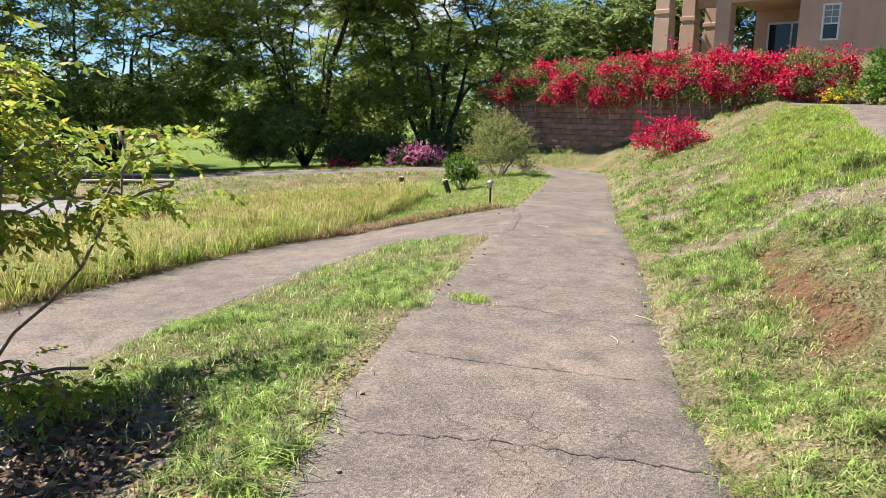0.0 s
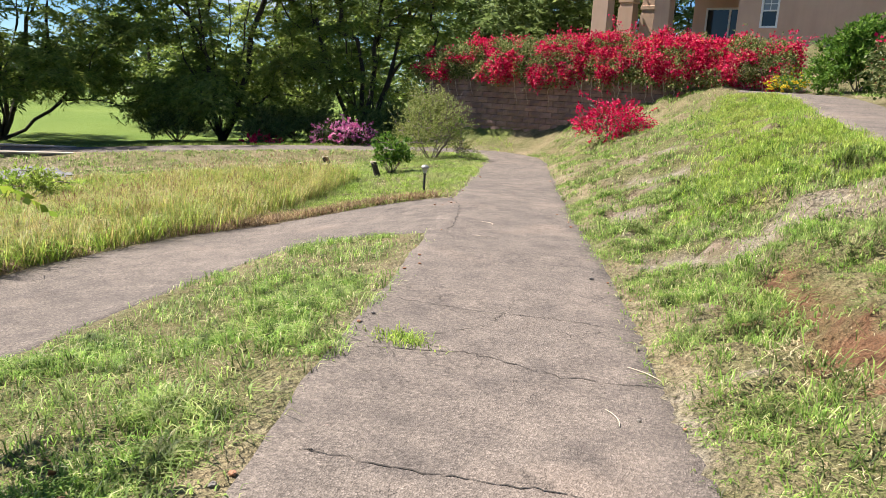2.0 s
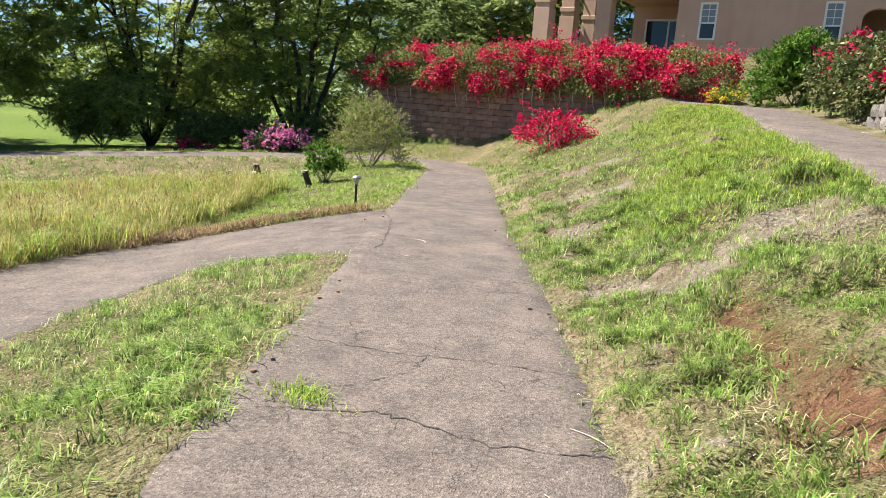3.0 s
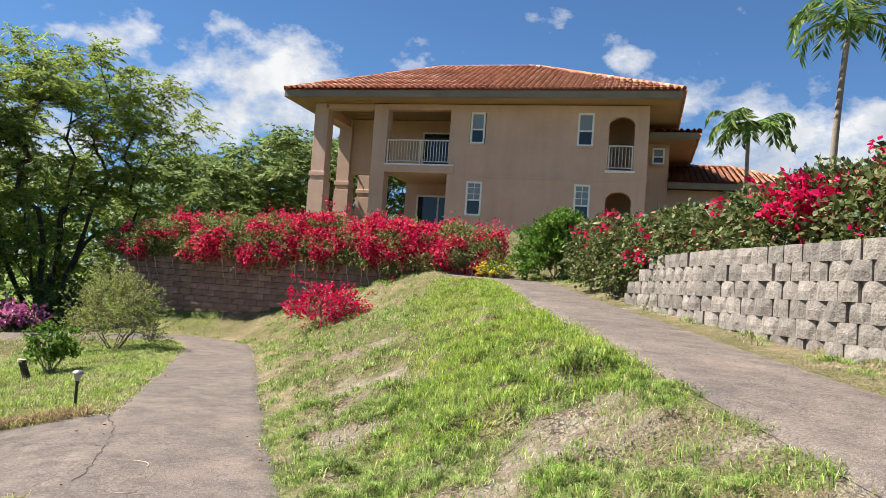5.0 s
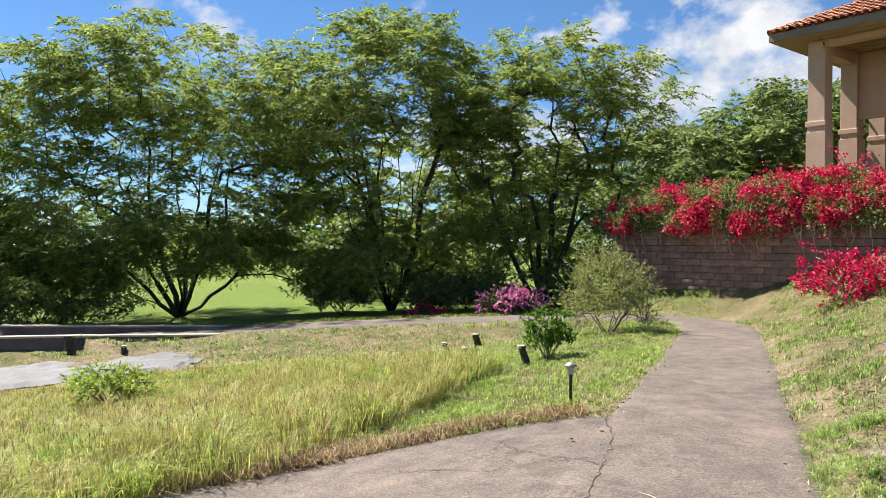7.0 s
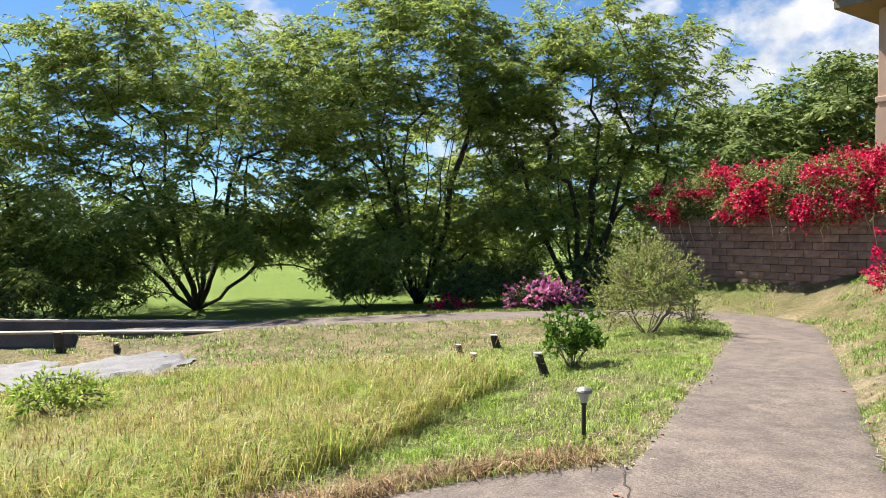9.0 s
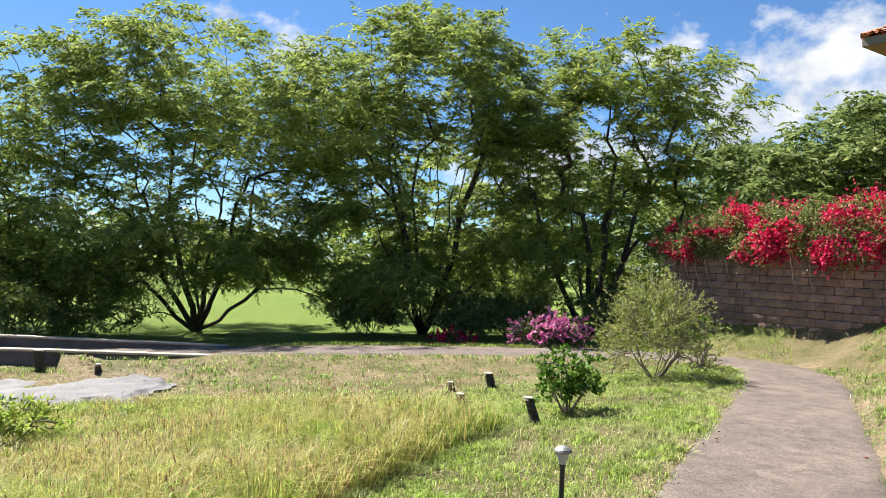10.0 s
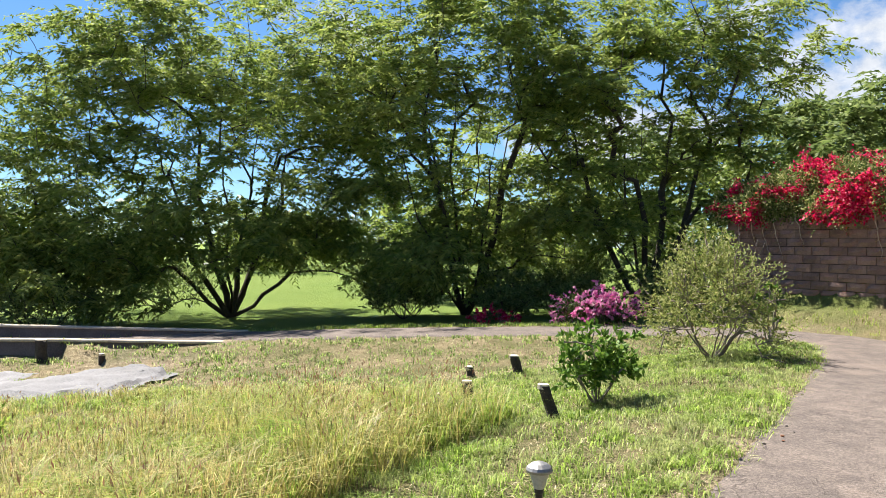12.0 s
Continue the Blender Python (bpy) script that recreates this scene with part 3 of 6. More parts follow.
def shrub(name, base, radius, height, leaf, label, category="bush", stems=9, tufts=70, twigs=8, leaf_len=0.06, leaf_w=0.03, seed=1,
          bark=None, flower=None, flower_share=0.0, squash=1.0, spikes=0, skirt=0.15, group=""):
    """A bush of several stems, with leaves and, where it blooms, flowers."""
    rng = np.random.default_rng(seed)
    t = thing(name, base, label, category, group)
    bx, by, bz = base
    v = unit(rng.normal(size=(tufts, 3)))
    v[:, 2] = np.abs(v[:, 2]) * (1 + skirt) - skirt
    rr = rng.uniform(0.25, 1.0, (tufts, 1)) ** 0.45 * rng.uniform(0.72, 1.22, (tufts, 1)) * (1 + 0.25 * np.sin(v[:, :1] * 5 + seed) * np.cos(v[:, 1:2] * 4))
    targets = np.array([bx, by, bz + height * 0.42]) + v * rr * np.array([radius, radius * squash, height * 0.58])
    targets[:, 2] = np.maximum(targets[:, 2], bz + 0.08 * height)
    st = [(math.cos(a) * radius * 0.5, math.sin(a) * radius * 0.5, height * 0.4) for a in rng.uniform(0, 6.28, min(stems, 9))]
    runs = skeleton_runs(base, st, targets, 0.015 + 0.018 * height, rng)
    for k in rng.integers(0, tufts, spikes):
        f = np.linspace(0, 1, 5)[:, None]
        grow = unit(targets[k] - np.array(base) + rng.normal(scale=0.2, size=3) + np.array([0, 0, 0.5])) * rng.uniform(0.2, 0.5) * height * 0.6
        runs.append((targets[k] + grow * f, np.linspace(0.007, 0.003, 5)))
    place("branchwork", tubes_mesh("branchwork", runs, 5), bark or PALE_BARK, t)
    seats = np.repeat(targets, twigs, axis=0) + rng.normal(size=(tufts * twigs, 3)) * radius * 0.11
    ways = unit(seats - np.array([bx, by, bz]) + rng.normal(size=seats.shape) * radius * 0.6)
    p, w = sprays(seats, ways, radius * 0.22, 9, 0.15, rng)
    p[:, 2] = np.maximum(p[:, 2], land(p[:, 0], p[:, 1]) + 0.02)
    if flower is not None:
        tone = patchy(p[:, 0] * 2.3 + p[:, 2], p[:, 1] * 2.3 - p[:, 2], max(0.5, radius * 0.6), seed)
        outer = np.linalg.norm((p - np.array([bx, by, bz + height * 0.42])) / np.array([radius, radius * squash, height * 0.58]), axis=1)
        pick = (tone + 0.25 * outer + rng.normal(scale=0.08, size=len(p))) > np.quantile(tone + 0.25 * outer, 1 - flower_share)
        place("blossom", leaves_mesh("blossom", p[pick], w[pick], leaf_len * 1.1, leaf_w * 1.8, rng), flower, t)["kind"] = "stuff"
        p, w = p[~pick], w[~pick]
    place("foliage", leaves_mesh("foliage", p, w, leaf_len, leaf_w, rng), leaf, t)
    return t


# ---- clouds, far off ----


def cloud_bank():
    """Fair-weather cumulus on a far shell of sky: where cloud stands, and a noise that gives it its edge."""
    az, el = np.meshgrid(np.radians(np.arange(-180, 181, 1.5)), np.radians(np.arange(2.0, 40.1, 0.75)))
    R = 1500.0
    P = np.stack([np.sin(az) * np.cos(el), np.cos(az) * np.cos(el), np.sin(el)], axis=-1) * R
    cov = np.zeros(az.shape)
    for a, e, wa, we in ((-29, 15.0, 5.0, 2.6), (-34, 11.5, 6.0, 2.4), (-25, 12.5, 4.0, 2.4), (-38, 15.9, 2.8, 1.3), (-41, 15.4, 2.2, 1.1), (-2, 17.2, 1.6, 1.0), (1.5, 14.6, 3.0, 1.8),
                         (8, 11.5, 6.0, 2.8), (14, 11.0, 6.0, 3.0), (-66, 14.6, 2.6, 2.0), (-72, 17.0, 1.4, 1.0), (-45, 8.0, 9.0, 2.2), (40, 10, 12, 4), (95, 12, 14, 5), (160, 10, 14, 5), (-120, 11, 9, 3)):
        da = (np.degrees(az) - a + 180) % 360 - 180
        cov = np.maximum(cov, np.exp(-(da / (1.25 * wa)) ** 2 - ((np.degrees(el) - e) / (1.3 * we)) ** 2))
    m, n = az.shape
    ids = np.arange(n * m).reshape(m, n)
    q = np.stack([ids[:-1, :-1], ids[1:, :-1], ids[1:, 1:], ids[:-1, 1:]], axis=-1).reshape(-1, 4)
    me = arrays_mesh("cloud_bank", P.reshape(-1, 3), np.full(len(q), 4), q.ravel(), True)
    at_ = me.attributes.new("cover", 'FLOAT', 'POINT')
    at_.data.foreach_set("value", np.ascontiguousarray(cov.ravel(), dtype=np.float32))
    k = Mat("cloud")
    soft = k.ramp(k.noise(0.0105, 10, 0.60, stretch=(1, 1, 1.5)), [(0.32, (0,) * 3), (0.68, (1,) * 3)])
    broad = k.ramp(k.noise(0.004, 4, 0.5), [(0.32, (0,) * 3), (0.68, (1,) * 3)])
    lump = k.math('ADD', k.math('MULTIPLY', soft, 0.5), k.math('MULTIPLY', broad, 0.28))
    mask = k.math('ADD', k.math('MULTIPLY', k.attribute("cover"), 0.55), lump)
    fac = k.ramp(mask, [(0.60, (0, 0, 0)), (0.74, (0.45,) * 3), (0.94, (0.96,) * 3)])
    tone = k.ramp(k.noise(0.009, 6, 0.6), [(0.35, (0.60, 0.66, 0.76)), (0.62, (1.0, 1.0, 1.0))])
    em = k.node("ShaderNodeEmission", Strength=0.36)
    k.link(tone, em.inputs[0])
    tr = k.node("ShaderNodeBsdfTransparent")
    ms = k.node("ShaderNodeMixShader")
    k.link(fac, ms.inputs[0])
    k.link(tr.outputs[0], ms.inputs[1])
    k.link(em.outputs[0], ms.inputs[2])
    k.link(ms.outputs[0], k.o.inputs[0])
    tagged(place("backdrop_clouds", me, k.m), "white fair-weather clouds in a blue sky", "clouds", kind="structure")


cloud_bank()

# ---- ground and paths ----


def steps(lo, hi, fine_lo, fine_hi, fine, grow=1.13):
    vals = list(np.arange(fine_lo, fine_hi, fine))
    for sign, edge, stop in ((1, fine_hi, hi), (-1, fine_lo, lo)):
        v, s = edge, fine
        while abs(v - stop) > 0.01:
            v = v + sign * s
            s = s * grow
            if (v - stop) * sign > 0:
                v = stop
            vals.append(v)
    return np.unique(np.round(vals, 4))


SIDE_NEAR = [(-2.9, -1.6), (-3.9, 0.4), (-5.0, 2.7), (-5.75, 4.4), (-6.25, 5.8), (-6.55, 7.0), (-6.3, 7.55), (-5.8, 7.9), (-5.2, 8.05), (-4.8, 8.5)]
SIDE_FAR = [(-5.2, -2.8), (-6.2, 0.0), (-7.4, 2.9), (-8.4, 5.6), (-8.8, 7.4), (-8.6, 9.2), (-8.1, 10.25), (-7.55, 10.8), (-7.0, 11.3), (-6.2, 11.5)]


def even(pts, n):
    pts = np.array(pts, float)
    s = np.concatenate([[0], np.cumsum(np.hypot(*np.diff(pts, axis=0).T))])
    u = np.linspace(0, s[-1], n)
    k = np.stack([np.interp(u, s, pts[:, 0]), np.interp(u, s, pts[:, 1])], axis=1)
    for _ in range(max(2, n // 60)):
        k[1:-1] = (k[:-2] + 2 * k[1:-1] + k[2:]) / 4
    return k


def edges_of(axis, half, n):
    c = even(axis, n)
    t = unit(np.gradient(c, axis=0))
    nrm = np.stack([-t[:, 1], t[:, 0]], axis=1)
    return c + nrm * half, c - nrm * half


def in_strip(x, y, a, b):
    """Is a point between two edges (same number of points)?"""
    poly = np.concatenate([a, b[::-1]])
    hit = np.zeros(x.shape, bool)
    j = len(poly) - 1
    for i in range(len(poly)):
        xi, yi = poly[i]
        xj, yj = poly[j]
        cross = ((yi > y) != (yj > y)) & (x < (xj - xi) * (y - yi) / (yj - yi + 1e-12) + xi)
        hit ^= cross
        j = i
    return hit


SIDE_A, SIDE_B = even(SIDE_NEAR, 90), even(SIDE_FAR, 90)


def path_cover(x, y):
    """How far inside an asphalt path a place is: distance from its edge, positive inside."""
    d1 = 0.83 - to_line(MAIN_AXIS, x, y)[0]
    d2 = 0.86 - to_line(UPPER_AXIS, x, y)[0]
    da, db = to_line(SIDE_NEAR, x, y)[0], to_line(SIDE_FAR, x, y)[0]
    d3 = np.where(in_strip(x, y, SIDE_A, SIDE_B), 1, -1) * np.minimum(da, db)
    return np.maximum(np.maximum(d1, d2), d3)


def plan_s_d(x, y):
    rx, ry = x - ORIGIN[0], y - ORIGIN[1]
    return rx * ALONG[0] + ry * ALONG[1], -rx * ALONG[1] + ry * ALONG[0]


SCAR = [(-1.85, 7.0), (-1.67, 6.66), (-1.45, 6.2), (-1.2, 5.72), (-0.91, 5.3), (-0.7, 4.9)]


def bareness(x, y):
    """Bare red earth: cut faces on the bank, worn verges, under the tree."""
    def spot(cx, cy, r, sx=1.0):
        return np.clip(1 - np.hypot((x - cx) * sx, y - cy) / r, 0, 1)
    n = patchy(x, y, 0.7, 5)
    scar = to_line(SCAR, x, y)[0]
    b = 2.6 * np.clip(1 - scar / (0.07 + 0.20 * patchy(x, y, 0.35, 67)), 0, 1) + 2.0 * np.clip(1 - to_line([(-1.9, 5.0), (-1.65, 4.4)], x, y)[0] / 0.24, 0, 1)
    for cx, cy, r in ((-1.75, 9.57, 0.62), (-2.08, 10.37, 0.5), (-1.95, 7.04, 0.55), (-2.31, 7.7, 0.5), (-2.15, 8.85, 0.6), (-2.85, 9.0, 0.35), (-2.41, 11.0, 0.4), (-0.9, 8.2, 0.5)):
        b = b + 0.95 * spot(cx, cy, r)
    b = b + 2.8 * spot(-3.35, 1.65, 1.25) + 0.8 * spot(-1.6, 8.6, 0.8) + 0.7 * spot(-20.6, 11.4, 1.6) + 1.0 * spot(-13.2, 18.75, 0.9)
    edge = path_cover(x, y)
    s, d = plan_s_d(x, y)
    b = b + 1.1 * smooth(0.56, 0.68, patchy(x, y, 0.8, 66)) * (d < -1.2) * (s > 0.5) * smooth(15, 11, s)
    b = b + 0.35 * np.clip(1 - np.abs(edge + 0.05) / 0.12, 0, 1)
    return np.clip(b * (0.45 + 1.1 * n), 0, 1)


def dryness(x, y):
    s, d = plan_s_d(x, y)
    t = patchy(x, y, 1.6, 9)
    field = smooth(2.8, 4.5, d) * 0.75
    bank = np.where(d < -0.8, 0.52, 0.35)
    foot = smooth(15, 20, s) * (d < 0) * 0.1
    rim = 0.9 * np.clip(1 - np.abs(path_cover(x, y) + 0.15) / 0.25, 0, 1)
    return np.clip((np.maximum(field, bank) + foot + rim) * (0.35 + 1.25 * t), 0, 1)


def relief(x, y):
    """Lumps and hollows of the turf, over the lie of the land."""
    d = plan_s_d(x, y)[1]
    low = (patchy(x, y, 0.55, 3) - 0.5) * 0.07 + (patchy(x, y, 1.9, 4) - 0.5) * 0.10
    tussock = smooth(0.5, 0.72, patchy(x, y, 0.42, 33)) * 0.10 - smooth(0.5, 0.3, patchy(x, y, 0.6, 34)) * 0.07
    return (low * np.where(d < -0.8, 1.4, 0.8) + np.where(d < -0.9, tussock, 0.3 * tussock)) * smooth(0.0, 0.5, -path_cover(x, y))


gx = steps(-900, 900, -13.5, 3.0, 0.13)
gy = steps(-900, 900, 0.5, 16.5, 0.13)
GX, GY = np.meshgrid(gx, gy)
GZ = land(GX, GY)
cover = path_cover(GX, GY)
rough_ground = relief(GX, GY)
S_, D_ = plan_s_d(GX, GY)
bare = bareness(GX, GY)
scar_d, scar_s, _ = to_line(SCAR, GX, GY)
GZ = GZ + 0.07 * scar_s * smooth(0.0, 0.10, scar_d) * smooth(0.55, 0.15, scar_d)
GZ = GZ + rough_ground - 0.035 * smooth(0.10, 0.32, cover) + 0.022 * np.exp(-((cover + 0.13) / 0.09) ** 2) - 0.05 * bare * smooth(0.3, 0.8, -cover)
ny, nx = GX.shape
idx = np.arange(nx * ny).reshape(ny, nx)
quads = np.stack([idx[:-1, :-1], idx[:-1, 1:], idx[1:, 1:], idx[1:, :-1]], axis=-1).reshape(-1, 4)
ground_mesh = arrays_mesh("ground", np.stack([GX, GY, GZ], axis=-1).reshape(-1, 3), np.full(len(quads), 4), quads.ravel(), True)
main_d, main_side, _ = to_line(MAIN_AXIS, GX, GY)
beyond_road = ((D_ > 0) & (main_side < 0) & (S_ > 3)) | (np.hypot(GX + 8, GY - 12) > 45)
for key, val in (("bare", bare), ("red", np.clip(1.6 - scar_d / 0.3, 0, 1)), ("dry", dryness(GX, GY)), ("lawn", np.where(beyond_road, smooth(1.5, 5.0, main_d), 0.0))):
    at_ = ground_mesh.attributes.new(key, 'FLOAT', 'POINT')
    at_.data.foreach_set("value", np.ascontiguousarray(val.ravel(), dtype=np.float32))
tagged(place("ground", ground_mesh, GROUND), "grassy ground with dry thatch and bare red earth", "ground", kind="structure")


def strip(name, a, b, lift, label, across=10, wobble=0.05, axis=None, heights=None):
    """An asphalt strip between two edges, lying on the land, with ragged sides."""
    n = len(a)
    u = np.linspace(0, 1, across)[None, :, None]
    wa = (patchy(a[:, 0], a[:, 1], 0.5, 21) - 0.5) * 2 * wobble
    wb = (patchy(b[:, 0], b[:, 1], 0.5, 22) - 0.5) * 2 * wobble
    out = unit(b - a)
    a2, b2 = a + out * wa[:, None], b + out * wb[:, None]
    P = a2[:, None] * (1 - u) + b2[:, None] * u
    flat = land(P[..., 0], P[..., 1]) if axis is None else to_line(axis, P[..., 0], P[..., 1], heights)[2]
    z = flat + lift + (patchy(P[..., 0], P[..., 1], 0.9, 8) - 0.5) * 0.008
    top = np.concatenate([P, z[..., None]], axis=-1)
    sink = np.array([0, 0, -0.05])
    flare = np.concatenate([out, np.zeros((n, 1))], axis=1)[:, None] * 0.07
    grid = np.concatenate([top[:, :1] + sink - flare, top, top[:, -1:] + sink + flare], axis=1)
    m = across + 2
    ids = np.arange(n * m).reshape(n, m)
    q = np.stack([ids[:-1, :-1], ids[:-1, 1:], ids[1:, 1:], ids[1:, :-1]], axis=-1).reshape(-1, 4)
    ob = place(name, arrays_mesh(name, grid.reshape(-1, 3), np.full(len(q), 4), q.ravel()), ASPHALT)
    return tagged(ob, label, "path", kind="structure")


MA, MB = edges_of(MAIN_AXIS, 0.85, 420)
strip("main_path", MB, MA, 0.012, "worn grey asphalt footpath with cracks and dusty edges", axis=MAIN_AXIS, heights=MAIN_Z)
strip("side_path", SIDE_B, SIDE_A, 0.006, "worn asphalt side path forking through the grass", 14)
UA, UB = edges_of(UPPER_AXIS, 0.86, 220)
UPPER_FINE = even(UPPER_AXIS, 40)
strip("upper_path", UB, UA, 0.012, "weathered asphalt path climbing along the grey wall", axis=[tuple(p) for p in UPPER_FINE], heights=[float(v) for v in land(UPPER_FINE[:, 0], UPPER_FINE[:, 1])])


def crack(points, width, seed):
    """A crack as a thin ribbon lying on the asphalt, its dark colour giving the shaded recess."""
    rng = np.random.default_rng(seed)
    c = even(points, 44)
    c = c + rng.normal(scale=0.013, size=c.shape)
    t = unit(np.gradient(c, axis=0))
    nrm = np.stack([-t[:, 1], t[:, 0]], axis=1)
    w = width * 0.42 * rng.uniform(0.15, 1.3, (len(c), 1))
    l, r = c + nrm * w, c - nrm * w
    v = np.concatenate([l, r])
    z = land(v[:, 0], v[:, 1]) + 0.0155 + (patchy(v[:, 0], v[:, 1], 0.9, 8) - 0.5) * 0.008
    n = len(c)
    f = np.array([[i, i + 1, n + i + 1, n + i] for i in range(n - 1)])
    ob = place("path_crack", arrays_mesh("path_crack", np.column_stack([v, z]), np.full(len(f), 4), f.ravel()), CRACK)
    tagged(ob, "thin crack across the asphalt, its recess shade painted dark", "crack", "path cracks", "structure")


for n_, (pts_, w_) in enumerate((
        ([(-3.35, 4.7), (-2.9, 5.0), (-2.4, 5.0), (-1.85, 5.25)], 0.011), ([(-3.95, 5.6), (-3.3, 5.75), (-2.9, 5.95), (-2.3, 6.1)], 0.009),
        ([(-2.75, 3.6), (-2.3, 3.75), (-1.5, 4.1)], 0.010), ([(-2.1, 2.6), (-1.6, 2.95), (-0.8, 3.3)], 0.009),
        ([(-4.9, 7.5), (-4.4, 7.7), (-3.5, 8.1)], 0.008), ([(-7.3, 11.1), (-6.6, 10.4), (-6.1, 9.6), (-5.6, 8.8), (-5.4, 8.4)], 0.016),
        ([(-7.6, 9.9), (-7.0, 9.6), (-6.4, 9.5), (-5.9, 9.6)], 0.012), ([(-6.9, 10.7), (-6.2, 10.9), (-5.3, 11.1)], 0.008),
        ([(-8.0, 8.6), (-7.3, 8.9), (-6.7, 9.0), (-6.2, 9.7)], 0.010), ([(-8.3, 12.9), (-7.6, 13.1), (-6.7, 13.5)], 0.007),
        ([(-3.4, 4.75), (-3.1, 5.5), (-3.3, 6.2)], 0.008), ([(-0.9, 10.9), (-0.4, 11.3), (0.1, 11.5)], 0.008), ([(-2.4, 14.4), (-1.7, 14.2), (-1.0, 14.5)], 0.008))):
    crack(pts_, w_, 40 + n_)

# ---- block walls ----


def split_blocks(count, lx, ly, lz, rough, seed, chamfer=0.0, lip=0.012):
    """A few shared meshes of one split-faced block; the rough face looks along -y."""
    rng = np.random.default_rng(seed)
    out = []
    for _ in range(count):
        bm = bmesh.new()
        nx_, nz_ = 4, 2
        front = []
        for k in range(nz_ + 1):
            row = []
            for i in range(nx_ + 1):
                u, w = i / nx_, k / nz_
                rim = min(u, 1 - u, w, 1 - w) < 0.01
                y = -ly / 2 + (chamfer * (abs(u - 0.5) * 2) ** 3 if chamfer else 0) + (lip if rim else -rough * rng.uniform(0.1, 1.0))
                jx = 0 if i in (0, nx_) else rng.uniform(-0.02, 0.02)
                row.append(bm.verts.new((-lx / 2 + lx * u + jx, y, -lz / 2 + lz * w)))
            front.append(row)
        for k in range(nz_):
            for i in range(nx_):
                bm.faces.new((front[k][i], front[k][i + 1], front[k + 1][i + 1], front[k + 1][i]))
        back = [bm.verts.new((x, ly / 2, z)) for x, z in ((-lx / 2, -lz / 2), (lx / 2, -lz / 2), (lx / 2, lz / 2), (-lx / 2, lz / 2))]
        bm.faces.new([back[3]] + front[2] + [back[2]])
        bm.faces.new([back[1]] + front[0][::-1] + [back[0]])
        bm.faces.new([back[0]] + [front[k][0] for k in range(nz_ + 1)] + [back[3]])
        bm.faces.new([back[2]] + [front[k][nx_] for k in range(nz_, -1, -1)] + [back[1]])
        me = bpy.data.meshes.new("block")
        bm.to_mesh(me)
        bm.free()
        out.append(me)
    return out


def brown_wall():
    x0, x1, y, top = BROWN_WALL_X0, BROWN_WALL_X1, BROWN_WALL_Y, 2.04
    core = part("wall_brown", boxes((x0 + 0.1, x1, y + 0.20, y + 0.5, -0.9, top - 0.05), (x0 + 0.1, x0 + 0.4, y + 0.5, y + 12, -0.9, top - 0.05)), MORTAR)
    tagged(core, "shaded brown split-face block retaining wall under bougainvillea", "wall", kind="structure")
    lx, lz = 0.45, 0.205
    meshes = split_blocks(5, lx - 0.014, 0.26, lz - 0.014, 0.03, 3, 0.02)
    for me in meshes:
        me.materials.append(BROWN_BLOCK)
    caps = split_blocks(2, 0.60 - 0.012, 0.34, 0.10, 0.015, 4)
    for me in caps:
        me.materials.append(BROWN_BLOCK)
    rng = np.random.default_rng(5)
    rest = bmesh.new()
    n = 0
    for c in range(13):
        z = top - 0.06 - lz * (c + 0.5)
        for i in range(int((x1 - x0) / lx) + 1):
            x = x0 + lx * (i + 0.5 + (0.5 if c % 2 else 0))
            if x > x1 or z + lz / 2 < float(land(x, y - 0.3)) - 0.05:
                continue
            spot = (x, y + 0.02 - 0.004 * c + rng.uniform(-0.012, 0.012), z)
            if n < 300 and x < -8.0:
                ob = new("block", meshes[int(rng.integers(5))])
                ob.location, ob.parent = spot, core
                n += 1
            else:
                box(rest, spot[0] - lx / 2 + 0.008, spot[0] + lx / 2 - 0.008, spot[1] - 0.14, spot[1] + 0.14, z - lz / 2 + 0.007, z + lz / 2 - 0.007)
    for k in range(26):
        z, yy = top - 0.06 - lz * (k // 2 + 0.5), y + 0.45 + 0.45 * (k % 2)
        box(rest, x0 - 0.02, x0 + 0.2, yy - 0.215, yy + 0.215, z - lz / 2 + 0.007, z + lz / 2 - 0.007)
    ob = part("joined_blocks", rest, BROWN_BLOCK, core)
    ob["kind"] = "stuff"
    x = x0 + 0.25
    while x < x1:
        ob = new("cap_block", caps[int(rng.integers(2))])
        ob.location, ob.parent = (x, y + 0.08, top - 0.01), core
        x += 0.60


